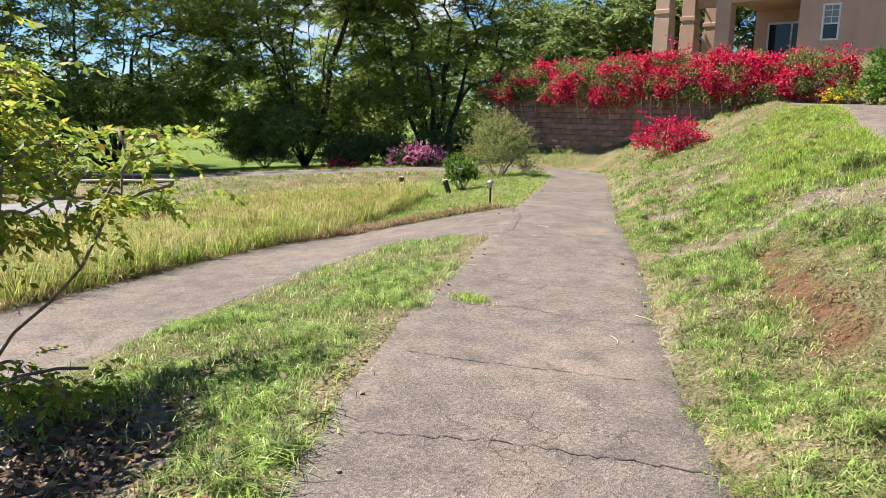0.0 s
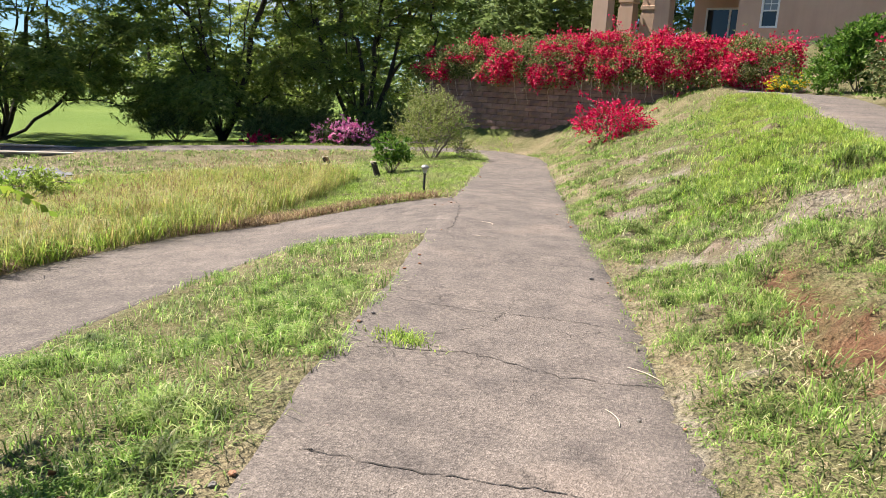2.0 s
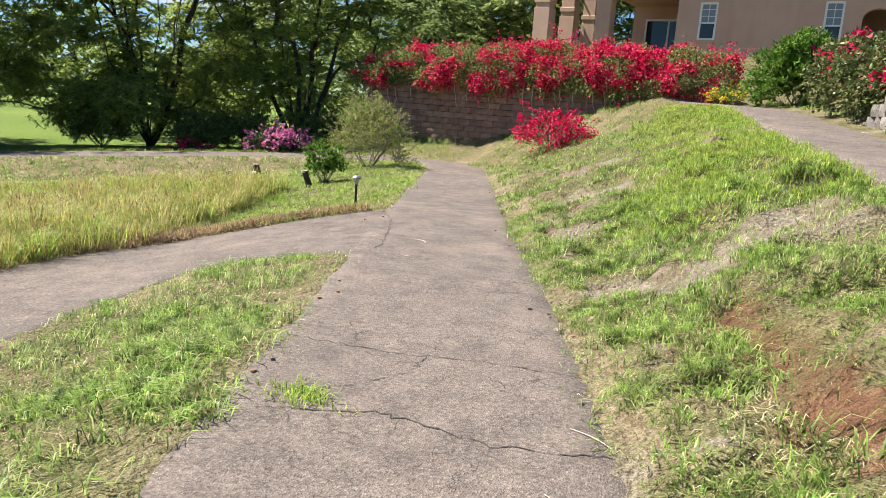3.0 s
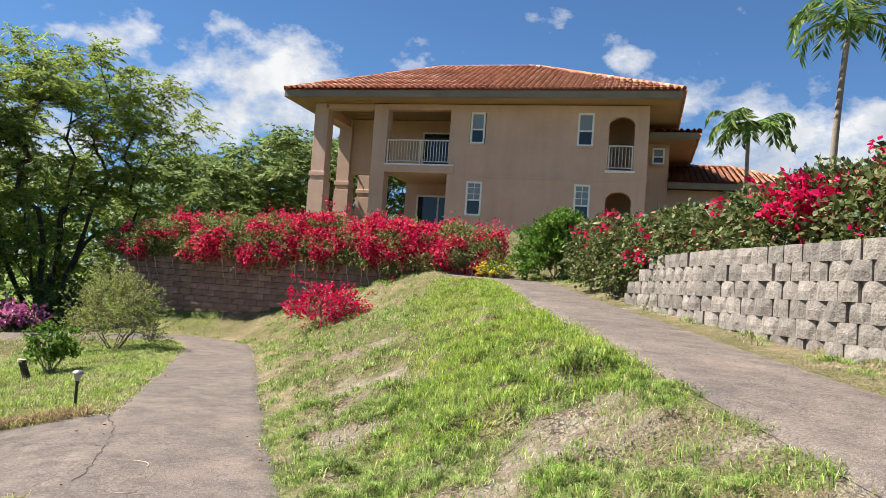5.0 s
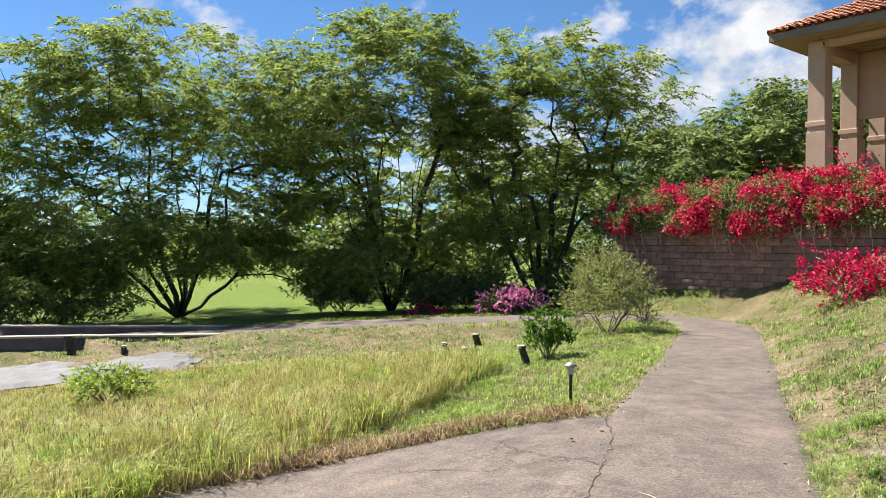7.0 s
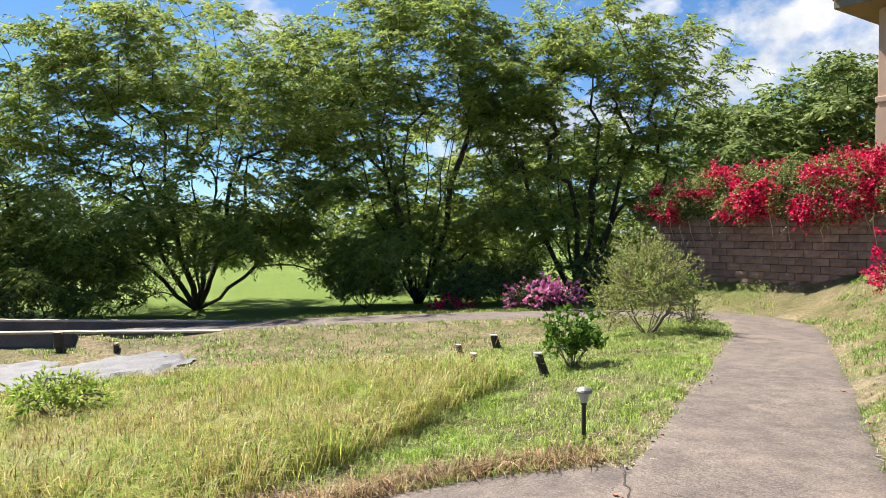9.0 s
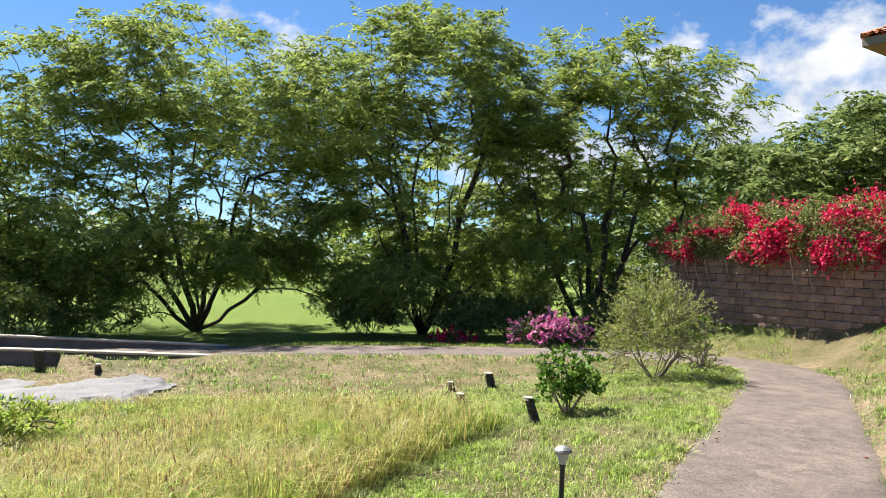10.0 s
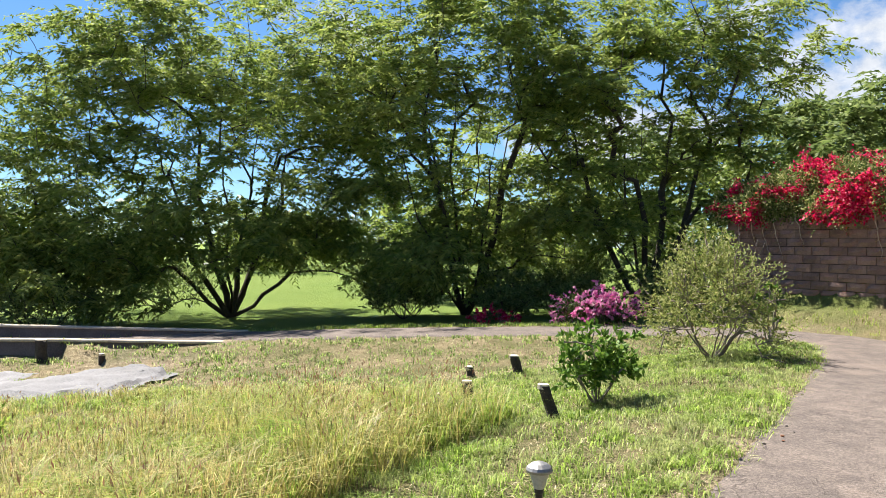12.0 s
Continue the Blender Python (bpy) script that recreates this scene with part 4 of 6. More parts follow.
def grey_wall():
    top, lx, lz = 2.34, 0.335, 0.208
    line = even(GREY_WALL, 400)
    seg = np.concatenate([[0], np.cumsum(np.hypot(*np.diff(line, axis=0).T))])
    def along(s):
        s = float(np.clip(s, 0, seg[-1] - 0.01))
        k = int(np.searchsorted(seg, s, side="right")) - 1
        p = line[k] + (line[k + 1] - line[k]) * (s - seg[k]) / (seg[k + 1] - seg[k])
        t = (line[k + 1] - line[k]) / np.linalg.norm(line[k + 1] - line[k])
        return p, t
    bm = bmesh.new()
    lo, hi = [], []
    for s in np.arange(1.2, seg[-1], 0.4):
        p, t = along(s)
        nrm = np.array([-t[1], t[0]])
        q = p + nrm * 0.26
        lo.append((bm.verts.new((*(p + nrm * 0.12), 0.7)), bm.verts.new((*q, 0.7))))
        hi.append((bm.verts.new((*(p + nrm * 0.12), top - 0.08)), bm.verts.new((*q, top - 0.08))))
    for i in range(len(lo) - 1):
        bm.faces.new((lo[i][0], lo[i + 1][0], hi[i + 1][0], hi[i][0]))
        bm.faces.new((lo[i][1], hi[i][1], hi[i + 1][1], lo[i + 1][1]))
        bm.faces.new((hi[i][0], hi[i + 1][0], hi[i + 1][1], hi[i][1]))
    core = part("wall_grey", bm, MORTAR)
    tagged(core, "sunlit grey split-face block retaining wall stepping down at its end", "wall", kind="structure")
    meshes = split_blocks(6, lx - 0.006, 0.28, lz - 0.002, 0.022, 8, 0.034, 0.002)
    for me in meshes:
        me.materials.append(GREY_BLOCK)
    rng = np.random.default_rng(9)
    for c in range(8):
        z = top - lz * (c + 0.5)
        s = 0.15 + (lx / 2 if c % 2 else 0)
        start = (1.9, 1.45, 1.1, 0.75, 0.55, 0.5, 0.5, 0.5)[c]
        while s < seg[-1] - 0.3:
            p, t = along(s)
            nrm = np.array([-t[1], t[0]])
            if s >= start and z + lz / 2 > float(land(*(p - nrm * 0.25))) - 0.06:
                ob = new("block", meshes[int(rng.integers(6))])
                off = p + nrm * (0.004 * (7 - c) + rng.uniform(-0.016, 0.016))
                ob.location = (off[0], off[1], z)
                ob.rotation_euler = (0, 0, math.atan2(t[1], t[0]) + rng.uniform(-0.09, 0.09))
                ob.parent = core
            s += lx


# ---- house ----


def arch_panel(bm, x0, x1, xa, xb, y0, y1, z0, spring, z1, flat=0.75):
    """A wall piece from x0 to x1 with an arched opening from xa to xb."""
    n = 12
    cx, r = (xa + xb) / 2, (xb - xa) / 2
    outline = [(x0, z0), (xa, z0)] + [(cx - r * math.cos(math.pi * i / n), spring + r * flat * math.sin(math.pi * i / n)) for i in range(n + 1)] + [(xb, z0), (x1, z0), (x1, z1)]
    top = [(cx - r * math.cos(math.pi * i / n), z1) for i in range(n + 1)]
    arc = outline[2:2 + n + 1]
    box(bm, x0, xa, y0, y1, z0, z1)
    box(bm, xb, x1, y0, y1, z0, z1)
    for i in range(n):
        (ax, az), (bx, bz) = arc[i], arc[i + 1]
        vs = [bm.verts.new(p) for p in ((ax, y0, az), (bx, y0, bz), (bx, y0, z1), (ax, y0, z1), (ax, y1, az), (bx, y1, bz), (bx, y1, z1), (ax, y1, z1))]
        for f in ((0, 1, 2, 3), (5, 4, 7, 6), (0, 4, 5, 1)):
            bm.faces.new([vs[k] for k in f])


def ring(x0, x1, z0, z1, y0, y1, f):
    """A closed rectangular frame as one piece."""
    bm = bmesh.new()
    def loop(y, e):
        return [bm.verts.new((x, y, z)) for x, z in ((x0 + e, z0 + e), (x1 - e, z0 + e), (x1 - e, z1 - e), (x0 + e, z1 - e))]
    a, b, c, d = loop(y0, 0), loop(y0, f), loop(y1, f), loop(y1, 0)
    for p, q in ((a, b), (b, c), (c, d), (d, a)):
        for i in range(4):
            bm.faces.new((p[i], p[(i + 1) % 4], q[(i + 1) % 4], q[i]))
    bmesh.ops.recalc_face_normals(bm, faces=bm.faces[:])
    return bm


def house_window(parent, x0, x1, z0, z1, y, grid=False):
    f = 0.075
    zm = z0 + (z1 - z0) * 0.46
    w = part("window", ring(x0, x1, z0, z1, y - 0.03, y + 0.10, f), WHITE, parent, "white-framed sash window")
    part("meeting_rail", boxes((x0 + f, x1 - f, y, y + 0.08, zm - 0.03, zm + 0.03)), WHITE, w)
    if grid:
        part("muntin", boxes(((x0 + x1) / 2 - 0.012, (x0 + x1) / 2 + 0.012, y + 0.03, y + 0.06, zm + 0.03, z1 - f)), WHITE, w)
        for k in (1, 2):
            zz = zm + (z1 - zm) * k / 3
            part("muntin", boxes((x0 + f, x1 - f, y + 0.028, y + 0.062, zz - 0.012, zz + 0.012)), WHITE, w)
    # upper pane carries the reflected sky in its colour, lower one stays dark
    part("pane", boxes((x0 + f, x1 - f, y + 0.065, y + 0.075, zm + 0.03, z1 - f)), GLASS_UPPER, w)
    part("pane", boxes((x0 + f, x1 - f, y + 0.055, y + 0.064, z0 + f, zm - 0.03)), GLASS, w)
    part("sill", boxes((x0 - 0.05, x1 + 0.05, y - 0.06, y - 0.032, z0 - 0.09, z0 - 0.002)), STUCCO, parent)


def railing(parent, x0, x1, y, z, h):
    r = part("railing", boxes((x0, x1, y - 0.03, y + 0.03, z + h - 0.05, z + h)), CREAM, parent, "cream-painted metal balcony railing")
    part("bottom_rail", boxes((x0, x1, y - 0.02, y + 0.02, z + 0.10, z + 0.14)), CREAM, r)
    for x in [x0 + 0.03, (x0 + x1) / 2, x1 - 0.03] if x1 - x0 > 2 else [x0 + 0.03, x1 - 0.03]:
        part("post", boxes((x - 0.03, x + 0.03, y - 0.029, y + 0.029, z, z + h - 0.051)), CREAM, r)
    n = int((x1 - x0) / 0.13)
    for i in range(1, n):
        x = x0 + (x1 - x0) * i / n
        part("baluster", boxes((x - 0.012, x + 0.012, y - 0.012, y + 0.012, z + 0.141, z + h - 0.051)), CREAM, r)


def tile_slope(corner, run, rise, width, keep, pitch=0.27, length=0.38):
    """Barrel tiles on a slope: corner of the eave, unit vector along the eave, unit vector up the slope."""
    corner, run, rise = np.array(corner, float), np.array(run, float), np.array(rise, float)
    nrm = np.cross(run, rise)
    verts, sizes, loops, base = [], [], [], 0
    seg = 5
    a = np.linspace(0, math.pi, seg)
    prof = np.stack([-np.cos(a) * pitch * 0.36, np.sin(a) * pitch * 0.34 + 0.02], axis=1)
    pan = np.array([[-pitch * 0.62, 0.025], [-pitch * 0.36, 0.0]])
    prof = np.concatenate([pan[:1], prof])
    m = len(prof)
    for row in range(60):
        for i in range(int(width / pitch)):
            u, v = (i + 0.5) * pitch, row * length
            if not keep(u, v + length * 0.5):
                continue
            for vv, dz, sc in ((v - 0.03, 0.045, 1.0), (v + length, 0.0, 0.9)):
                for px_, pz_ in prof:
                    verts.append(corner + run * (u + px_ * sc) + rise * vv + nrm * (pz_ + dz))
            for k in range(m - 1):
                loops += [base + k, base + k + 1, base + m + k + 1, base + m + k]
                sizes.append(4)
            base += 2 * m
    return np.array(verts), sizes, loops


def hip_roof(parent, x0, x1, y0, y1, z, ridge_x0, ridge_x1, ridge_z, name="roof"):
    ym = (y0 + y1) / 2
    bm = bmesh.new()
    c = [bm.verts.new(p) for p in ((x0, y0, z), (x1, y0, z), (x1, y1, z), (x0, y1, z), (ridge_x0, ym, ridge_z), (ridge_x1, ym, ridge_z))]
    for f in ((0, 1, 5, 4), (1, 2, 5), (2, 3, 4, 5), (3, 0, 4)):
        bm.faces.new([c[i] for i in f])
    roof = part(name, bm, TILE, parent, "terracotta barrel-tile hip roof")
    slope = np.array([0, ym - y0, ridge_z - z])
    L = np.linalg.norm(slope)
    v, s, l = tile_slope((x0, y0 - 0.06, z + 0.01), (1, 0, 0), slope / L, x1 - x0,
                         lambda a, b: (ridge_x0 - x0) * b / L - 0.1 < a < (x1 - x0) - (x1 - ridge_x1) * b / L + 0.1 and b < L)
    ob = place("roof_tiles", arrays_mesh("roof_tiles", v, s, l), TILE, roof)
    ob["kind"] = "stuff"
    slope = np.array([-(x1 - ridge_x1), 0, ridge_z - z])
    L2 = np.linalg.norm(slope)
    v, s, l = tile_slope((x1 + 0.06, y0, z + 0.01), (0, 1, 0), slope / L2, y1 - y0,
                         lambda a, b: (ym - y0) * b / L2 < a < (y1 - y0) - (ym - y0) * b / L2 and b < L2, 0.27, 0.45)
    ob = place("roof_tiles", arrays_mesh("roof_tiles", v, s, l), TILE, roof)
    ob["kind"] = "stuff"
    runs = []
    for a, b in (((x0, y0, z), (ridge_x0, ym, ridge_z)), ((x1, y0, z), (ridge_x1, ym, ridge_z)), ((ridge_x0, ym, ridge_z), (ridge_x1, ym, ridge_z))):
        a, b = np.array(a), np.array(b)
        n = max(2, int(np.linalg.norm(b - a) / 0.36))
        for i in range(n):
            p, q = a + (b - a) * i / n, a + (b - a) * (i + 1.15) / n
            runs.append((np.array([p, q]) + np.array([0, 0, 0.07]), np.array([0.13, 0.10])))
    ob = place("ridge_tiles", tubes_mesh("ridge_tiles", runs, 8), TILE, roof)
    ob["kind"] = "stuff"
    part("fascia", boxes((x0 + 0.02, x1 - 0.02, y0 + 0.0, y0 + 0.06, z - 0.29, z - 0.005), (x0 + 0.0, x0 + 0.06, y0 + 0.061, y1, z - 0.29, z - 0.005), (x1 - 0.06, x1, y0 + 0.061, y1, z - 0.29, z - 0.005)), FASCIA, parent, "grey-brown weathered fascia board")
    return roof


def column(parent, x, y, w, z0, z1, capital):
    c = part("column", boxes((x - w / 2, x + w / 2, y - w / 2, y + w / 2, z0, z1), bevel=0.02), STUCCO, parent, "square tan stucco column")
    if capital:
        e = 0.06
        part("band", boxes((x - w / 2 - e, x + w / 2 + e, y - w / 2 - e, y + w / 2 + e, capital - 0.11, capital + 0.11), bevel=0.03), STUCCO, c)
        part("base", boxes((x - w / 2 - 0.04, x + w / 2 + 0.04, y - w / 2 - 0.04, y + w / 2 + 0.04, z0, capital - 0.3), bevel=0.01), STUCCO, c)


def house():
    h = thing("house", (-8.0, 38.0, 3.8), "two-storey tan stucco house with terracotta hip roof and balconies", "house")
    Y, G, F2, T = 35.0, 3.8, 6.86, 9.55          # front face, ground floor, upper floor, wall top
    # front wall, with its windows and arches left open
    wins = [(-8.93, -8.30, 7.86, 9.22, False), (-4.36, -3.70, 7.84, 9.24, False), (-8.95, -8.26, 4.75, 6.22, True), (-4.36, -3.70, 4.62, 6.24, True)]
    bm = bmesh.new()
    xs = [-9.55, -8.95, -8.26, -4.36, -3.70, -3.45]
    wy0, wy1 = Y, Y + 0.3
    box(bm, -9.85, -8.95, wy0, wy1 - 0.001, G - 0.3, T)
    box(bm, -8.26, -4.36, wy0, wy1, G - 0.3, T)
    box(bm, -3.70, -3.45, wy0, wy1, G - 0.3, T)
    for x0, x1, lo, hi in ((-8.95, -8.26, (4.75, 6.22), (7.86, 9.22)), (-4.36, -3.70, (4.62, 6.24), (7.84, 9.24))):
        for z0, z1 in ((G - 0.3, lo[0]), (lo[1], hi[0]), (hi[1], T)):
            box(bm, x0, x1, wy0, wy1, z0, z1)
    arch_panel(bm, -3.45, -1.5, -3.08, -2.05, wy0, wy1, F2, 8.72, T)
    arch_panel(bm, -3.45, -1.5, -3.08, -2.05, wy0, wy1, G - 0.3, 5.60, F2)
    box(bm, -9.55, -1.45, wy0 - 0.03, wy0 - 0.002, 6.40, 6.52)
    part("front_wall", bm, STUCCO, h, "smooth tan stucco wall with a belt line")
    for x0, x1, z0, z1, g in wins:
        house_window(h, x0, x1, z0, z1, Y + 0.02, g)
    # porch rooms behind the arches and the balcony
    for dims in ((-1.8, -1.5, wy1, 44.5, G - 0.3, T), (-9.85, -9.55, wy1, 44.5, G - 0.3, T), (-12.7, -9.851, 38.2, 38.5, G - 0.3, F2 - 0.32), (-16.0, -9.851, 38.2, 38.5, F2, T)):
        part("side_wall", boxes(dims), STUCCO, h)
    part("back_wall", boxes((-9.549, -1.801, 44.2, 44.5, G - 0.3, T)), STUCCO, h)
    part("porch_back_wall", boxes((-3.9, -3.7, wy1, 37.5, G, T), (-3.699, -1.801, 37.2, 37.5, G, T)), STUCCO, h)
    part("porch_floor", boxes((-3.699, -1.801, wy1 + 0.001, 37.199, F2 - 0.25, F2 - 0.002)), CONCRETE, h)
    part("balcony_slab", boxes((-12.72, -9.551, Y - 0.05, 38.199, F2 - 0.34, F2 - 0.02), bevel=0.01), STUCCO, h)
    part("balcony_kerb", boxes((-12.74, -9.56, Y - 0.09, Y + 0.06, F2 - 0.018, F2 + 0.05)), WHITE, h, "white balcony edge")
    part("terrace_floor", boxes((-16.9, -9.56, 34.2, 38.2, G - 0.35, G)), CONCRETE, h)
    railing(h, -12.68, -9.6, Y + 0.05, F2 + 0.052, 1.08)
    railing(h, -3.06, -2.07, Y + 0.06, F2 + 0.002, 1.05)
    part("arch_sill", boxes((-3.16, -1.97, Y - 0.07, Y - 0.002, F2 - 0.10, F2 + 0.0)), WHITE, h)
    # sliding door under the balcony
    d = part("sliding_door", boxes((-12.1, -9.95, 38.1, 38.19, 5.86, 5.95), (-12.1, -12.02, 38.1, 38.19, G, 5.859), (-10.03, -9.95, 38.1, 38.19, G, 5.859), (-11.06, -10.98, 38.1, 38.19, G, 5.859)), WHITE, h, "white-framed glass sliding door")
    part("pane", boxes((-12.019, -11.061, 38.14, 38.16, G, 5.859)), GLASS, d)
    part("pane", boxes((-10.979, -10.031, 38.14, 38.16, G, 5.859)), GLASS, d)
    d = part("balcony_door", boxes((-12.0, -10.1, 38.1, 38.19, 8.9, 8.98), (-12.0, -11.93, 38.1, 38.19, F2, 8.899), (-10.17, -10.1, 38.1, 38.19, F2, 8.899)), WHITE, h)
    part("pane", boxes((-11.929, -10.171, 38.14, 38.16, F2, 8.899)), GLASS, d)
    # columns and beams
    column(h, -13.05, 35.3, 0.66, G - 0.35, T, 0)
    for y in (35.35, 38.3, 41.2):
        column(h, -15.95, y, 0.66, G - 0.35, T - 0.02, 6.35)
    part("beam", boxes((-16.2, -15.7, 34.99, 42.0, 9.12, T + 0.02)), STUCCO, h)
    part("beam", boxes((-15.699, -9.551, 35.02, 35.45, 9.33, T + 0.01)), STUCCO, h)
    # roof
    hip_roof(h, -17.35, -0.25, 33.95, 45.8, 9.90, -11.7, -7.0, 12.62)
    part("soffit", boxes((-17.28, -0.32, 34.02, 45.7, 9.60, 9.645)), SOFFIT, h, "tan painted soffit boards")
    for i in range(26):
        y = 34.5 + i * 0.42
        part("soffit_batten", boxes((-15.69, -13.4, y, y + 0.07, 9.535, 9.599)), SOFFIT, h)
    # rear wing and low garage roof
    part("rear_wing", boxes((-1.499, -0.55, 39.5, 46.0, G - 0.5, 9.0)), STUCCO, h)
    house_window(h, -1.3, -0.75, 7.95, 8.7, 39.38)
    hip_roof(h, -1.6, 0.65, 38.3, 47.0, 9.22, -0.6, -0.4, 9.9, "wing_roof")
    part("soffit", boxes((-1.49, 0.56, 38.4, 46.9, 8.90, 8.945)), SOFFIT, h)
    part("garage", boxes((-0.549, 4.4, 40.2, 49.0, G - 0.5, 6.9)), STUCCO, h)
    hip_roof(h, -0.54, 5.2, 39.4, 50.0, 7.15, -0.5, 2.6, 8.75, "garage_roof")


brown_wall()
grey_wall()
house()

# ---- trees ----


def on_land(x, y, lift=0.0):
    return (x, y, float(land(x, y)) + lift)


tree("kiawe_tree", on_land(-31.2, 15.75), [(1.8, 2.4, 2.6), (-0.6, -1.0, 6.4), (0.9, -2.2, 4.6), (0.4, 0.9, 6.8), (-0.8, 1.9, 6.0), (1.6, -0.6, 5.4), (0.2, -3.0, 3.6)],
     [(-1.0, -4.6, 7.4, 2.6, 2.6, 2.6, 80), (0.6, 4.6, 8.4, 2.2, 2.4, 2.2, 44), (0, 0, 8.0, 4.6, 4.8, 3.4, 185), (1.0, -3.0, 3.8, 4.2, 4.2, 2.2, 87), (2.4, 2.6, 4.2, 2.4, 2.4, 1.5, 46), (-3, 1, 8.8, 2.6, 2.6, 2.2, 46), (1.5, -4.4, 1.6, 2.8, 2.8, 1.3, 57),
      (1.2, 3.8, 6.6, 2.2, 2.4, 2.0, 38), (0.5, -2.8, 9.2, 2.4, 2.4, 1.9, 42), (3.0, 4.6, 1.7, 1.5, 1.5, 0.8, 22), (1.5, 2.6, 2.7, 2.2, 2.2, 0.9, 34), (-2.5, 2.5, 2.9, 2.6, 2.6, 1.2, 46), (3.0, -0.5, 2.7, 1.6, 2.2, 0.9, 26)], KIAWE, BARK,
     "spreading kiawe tree with several dark leaning trunks", "tree", 0.36, seed=3, floor=-1.0, group="kiawe trees along the road")
tree("kiawe_tree", on_land(-26.8, 22.5), [(0.9, 1.6, 6.6), (-1.2, -1.0, 7.0), (0.8, -1.7, 6.2), (-0.4, 0.7, 7.6), (1.6, 0.2, 6.0), (-0.9, 2.2, 6.4), (0.3, -2.6, 5.0), (0.2, -0.6, 8.0)],
     [(0.4, -3.6, 8.0, 2.2, 2.4, 2.2, 36), (0.6, 3.6, 8.6, 2.2, 2.2, 2.2, 34), (0, 0, 8.9, 3.5, 4.0, 2.7, 135), (0.5, 2.2, 3.4, 2.6, 3.0, 2.0, 49), (0.3, -0.5, 2.2, 2.4, 2.6, 1.3, 36), (1.4, -2.6, 2.0, 1.8, 1.8, 0.9, 24), (0, -2.7, 5.4, 2.6, 2.4, 2.0, 38), (0, 0.5, 10.6, 2.4, 2.8, 1.4, 42), (1.2, 2.8, 6.8, 2.0, 2.2, 1.8, 30), (-2.5, 0, 3.4, 2.4, 3.0, 1.6, 18)], KIAWE, BARK,
     "tall kiawe tree with a fan of dark upright stems", "tree", 0.32, seed=5, floor=-1.0, group="kiawe trees along the road")
tree("kiawe_tree", on_land(-23.2, 27.3), [(-1.0, -2.0, 5.0), (0.9, 1.7, 5.8), (-1.6, 0.4, 5.6), (0.3, -0.6, 6.6), (1.4, -0.6, 5.4), (-0.3, 1.2, 6.6)],
     [(-0.6, -3.2, 7.0, 2.2, 2.2, 2.0, 27), (2.4, 2.6, 8.6, 2.2, 2.2, 1.5, 22), (0, 0, 7.3, 3.5, 3.7, 2.8, 88), (-1.0, -2.2, 3.9, 2.5, 2.5, 1.9, 38), (0.5, 0.5, 2.4, 2.6, 2.6, 1.3, 23), (1.5, 2.5, 5.0, 2.5, 2.5, 1.8, 30), (0.3, 0.3, 9.6, 2.7, 2.7, 1.4, 38), (1.8, 1.6, 7.6, 2.5, 2.5, 1.8, 30)], KIAWE, BARK,
     "kiawe tree with a forked dark trunk near the wall's end", "tree", 0.32, seed=8, floor=-0.8, group="kiawe trees along the road")
tree("kiawe_tree", on_land(-33.5, 8.0), [(1.0, -1.4, 3.4), (-0.6, 1.4, 3.8), (0.6, 2.0, 3.0), (1.8, 0.6, 3.2)],
     [(0, 0, 4.6, 4.6, 4.6, 2.6, 121), (2.0, 1.5, 2.4, 3.6, 3.8, 1.8, 83), (-1, -4, 4.0, 3.6, 3.6, 2.4, 49)], KIAWE, BARK,
     "low wide kiawe tree with branches down to the grass", "tree", 0.3, seed=12, floor=-1.1, group="kiawe trees along the road")
for x_, y_, seed_, lobes_ in ((-39.0, 28.5, 15, [(0, 0, 7.2, 4.4, 4.6, 2.8, 60), (0, 0, 3.6, 4.4, 4.4, 1.9, 34)]), (-31.5, 31.0, 17, [(0, 0, 6.6, 4.2, 4.4, 2.7, 56), (0, -1, 3.2, 3.8, 3.8, 1.8, 32)])):
    tree("kiawe_tree", on_land(x_, y_), [(0.9, 1.6, 4.6), (-1.1, -0.9, 5.0), (0.4, -1.5, 4.2)], lobes_, KIAWE, BARK,
         "kiawe tree farther back over the lawn", "tree", 0.28, seed=seed_, floor=-0.6, branchlets=8, fronds=18, leaf_len=0.30, leaf_w=0.10, group="kiawe trees along the road")
for k_, (x_, y_, s_) in enumerate(((-24.6, 37.0, 1.0), (-20.6, 42.0, 1.1), (-28.0, 46.0, 1.2), (-18.0, 51.0, 1.15), (-34.0, 39.0, 1.1), (-24.0, 50.0, 1.25))):
    tree("shade_tree", on_land(x_, y_), [(0.8, 0.9, 3.6), (-0.9, -0.6, 4.0), (0.2, -1.0, 3.6)],
         [(0, 0, 5.6 * s_, 4.0, 4.0, 2.8 * s_, 105), (0, 0, 3.0, 3.6, 3.6, 1.8, 26)], FAR_LEAF, BARK,
         "pale green feathery tree behind the house terrace", "tree", 0.22, seed=30 + k_, floor=0.0, branchlets=9, fronds=15, reach=1.1, leaf_len=0.36, leaf_w=0.13, group="trees behind the terrace")
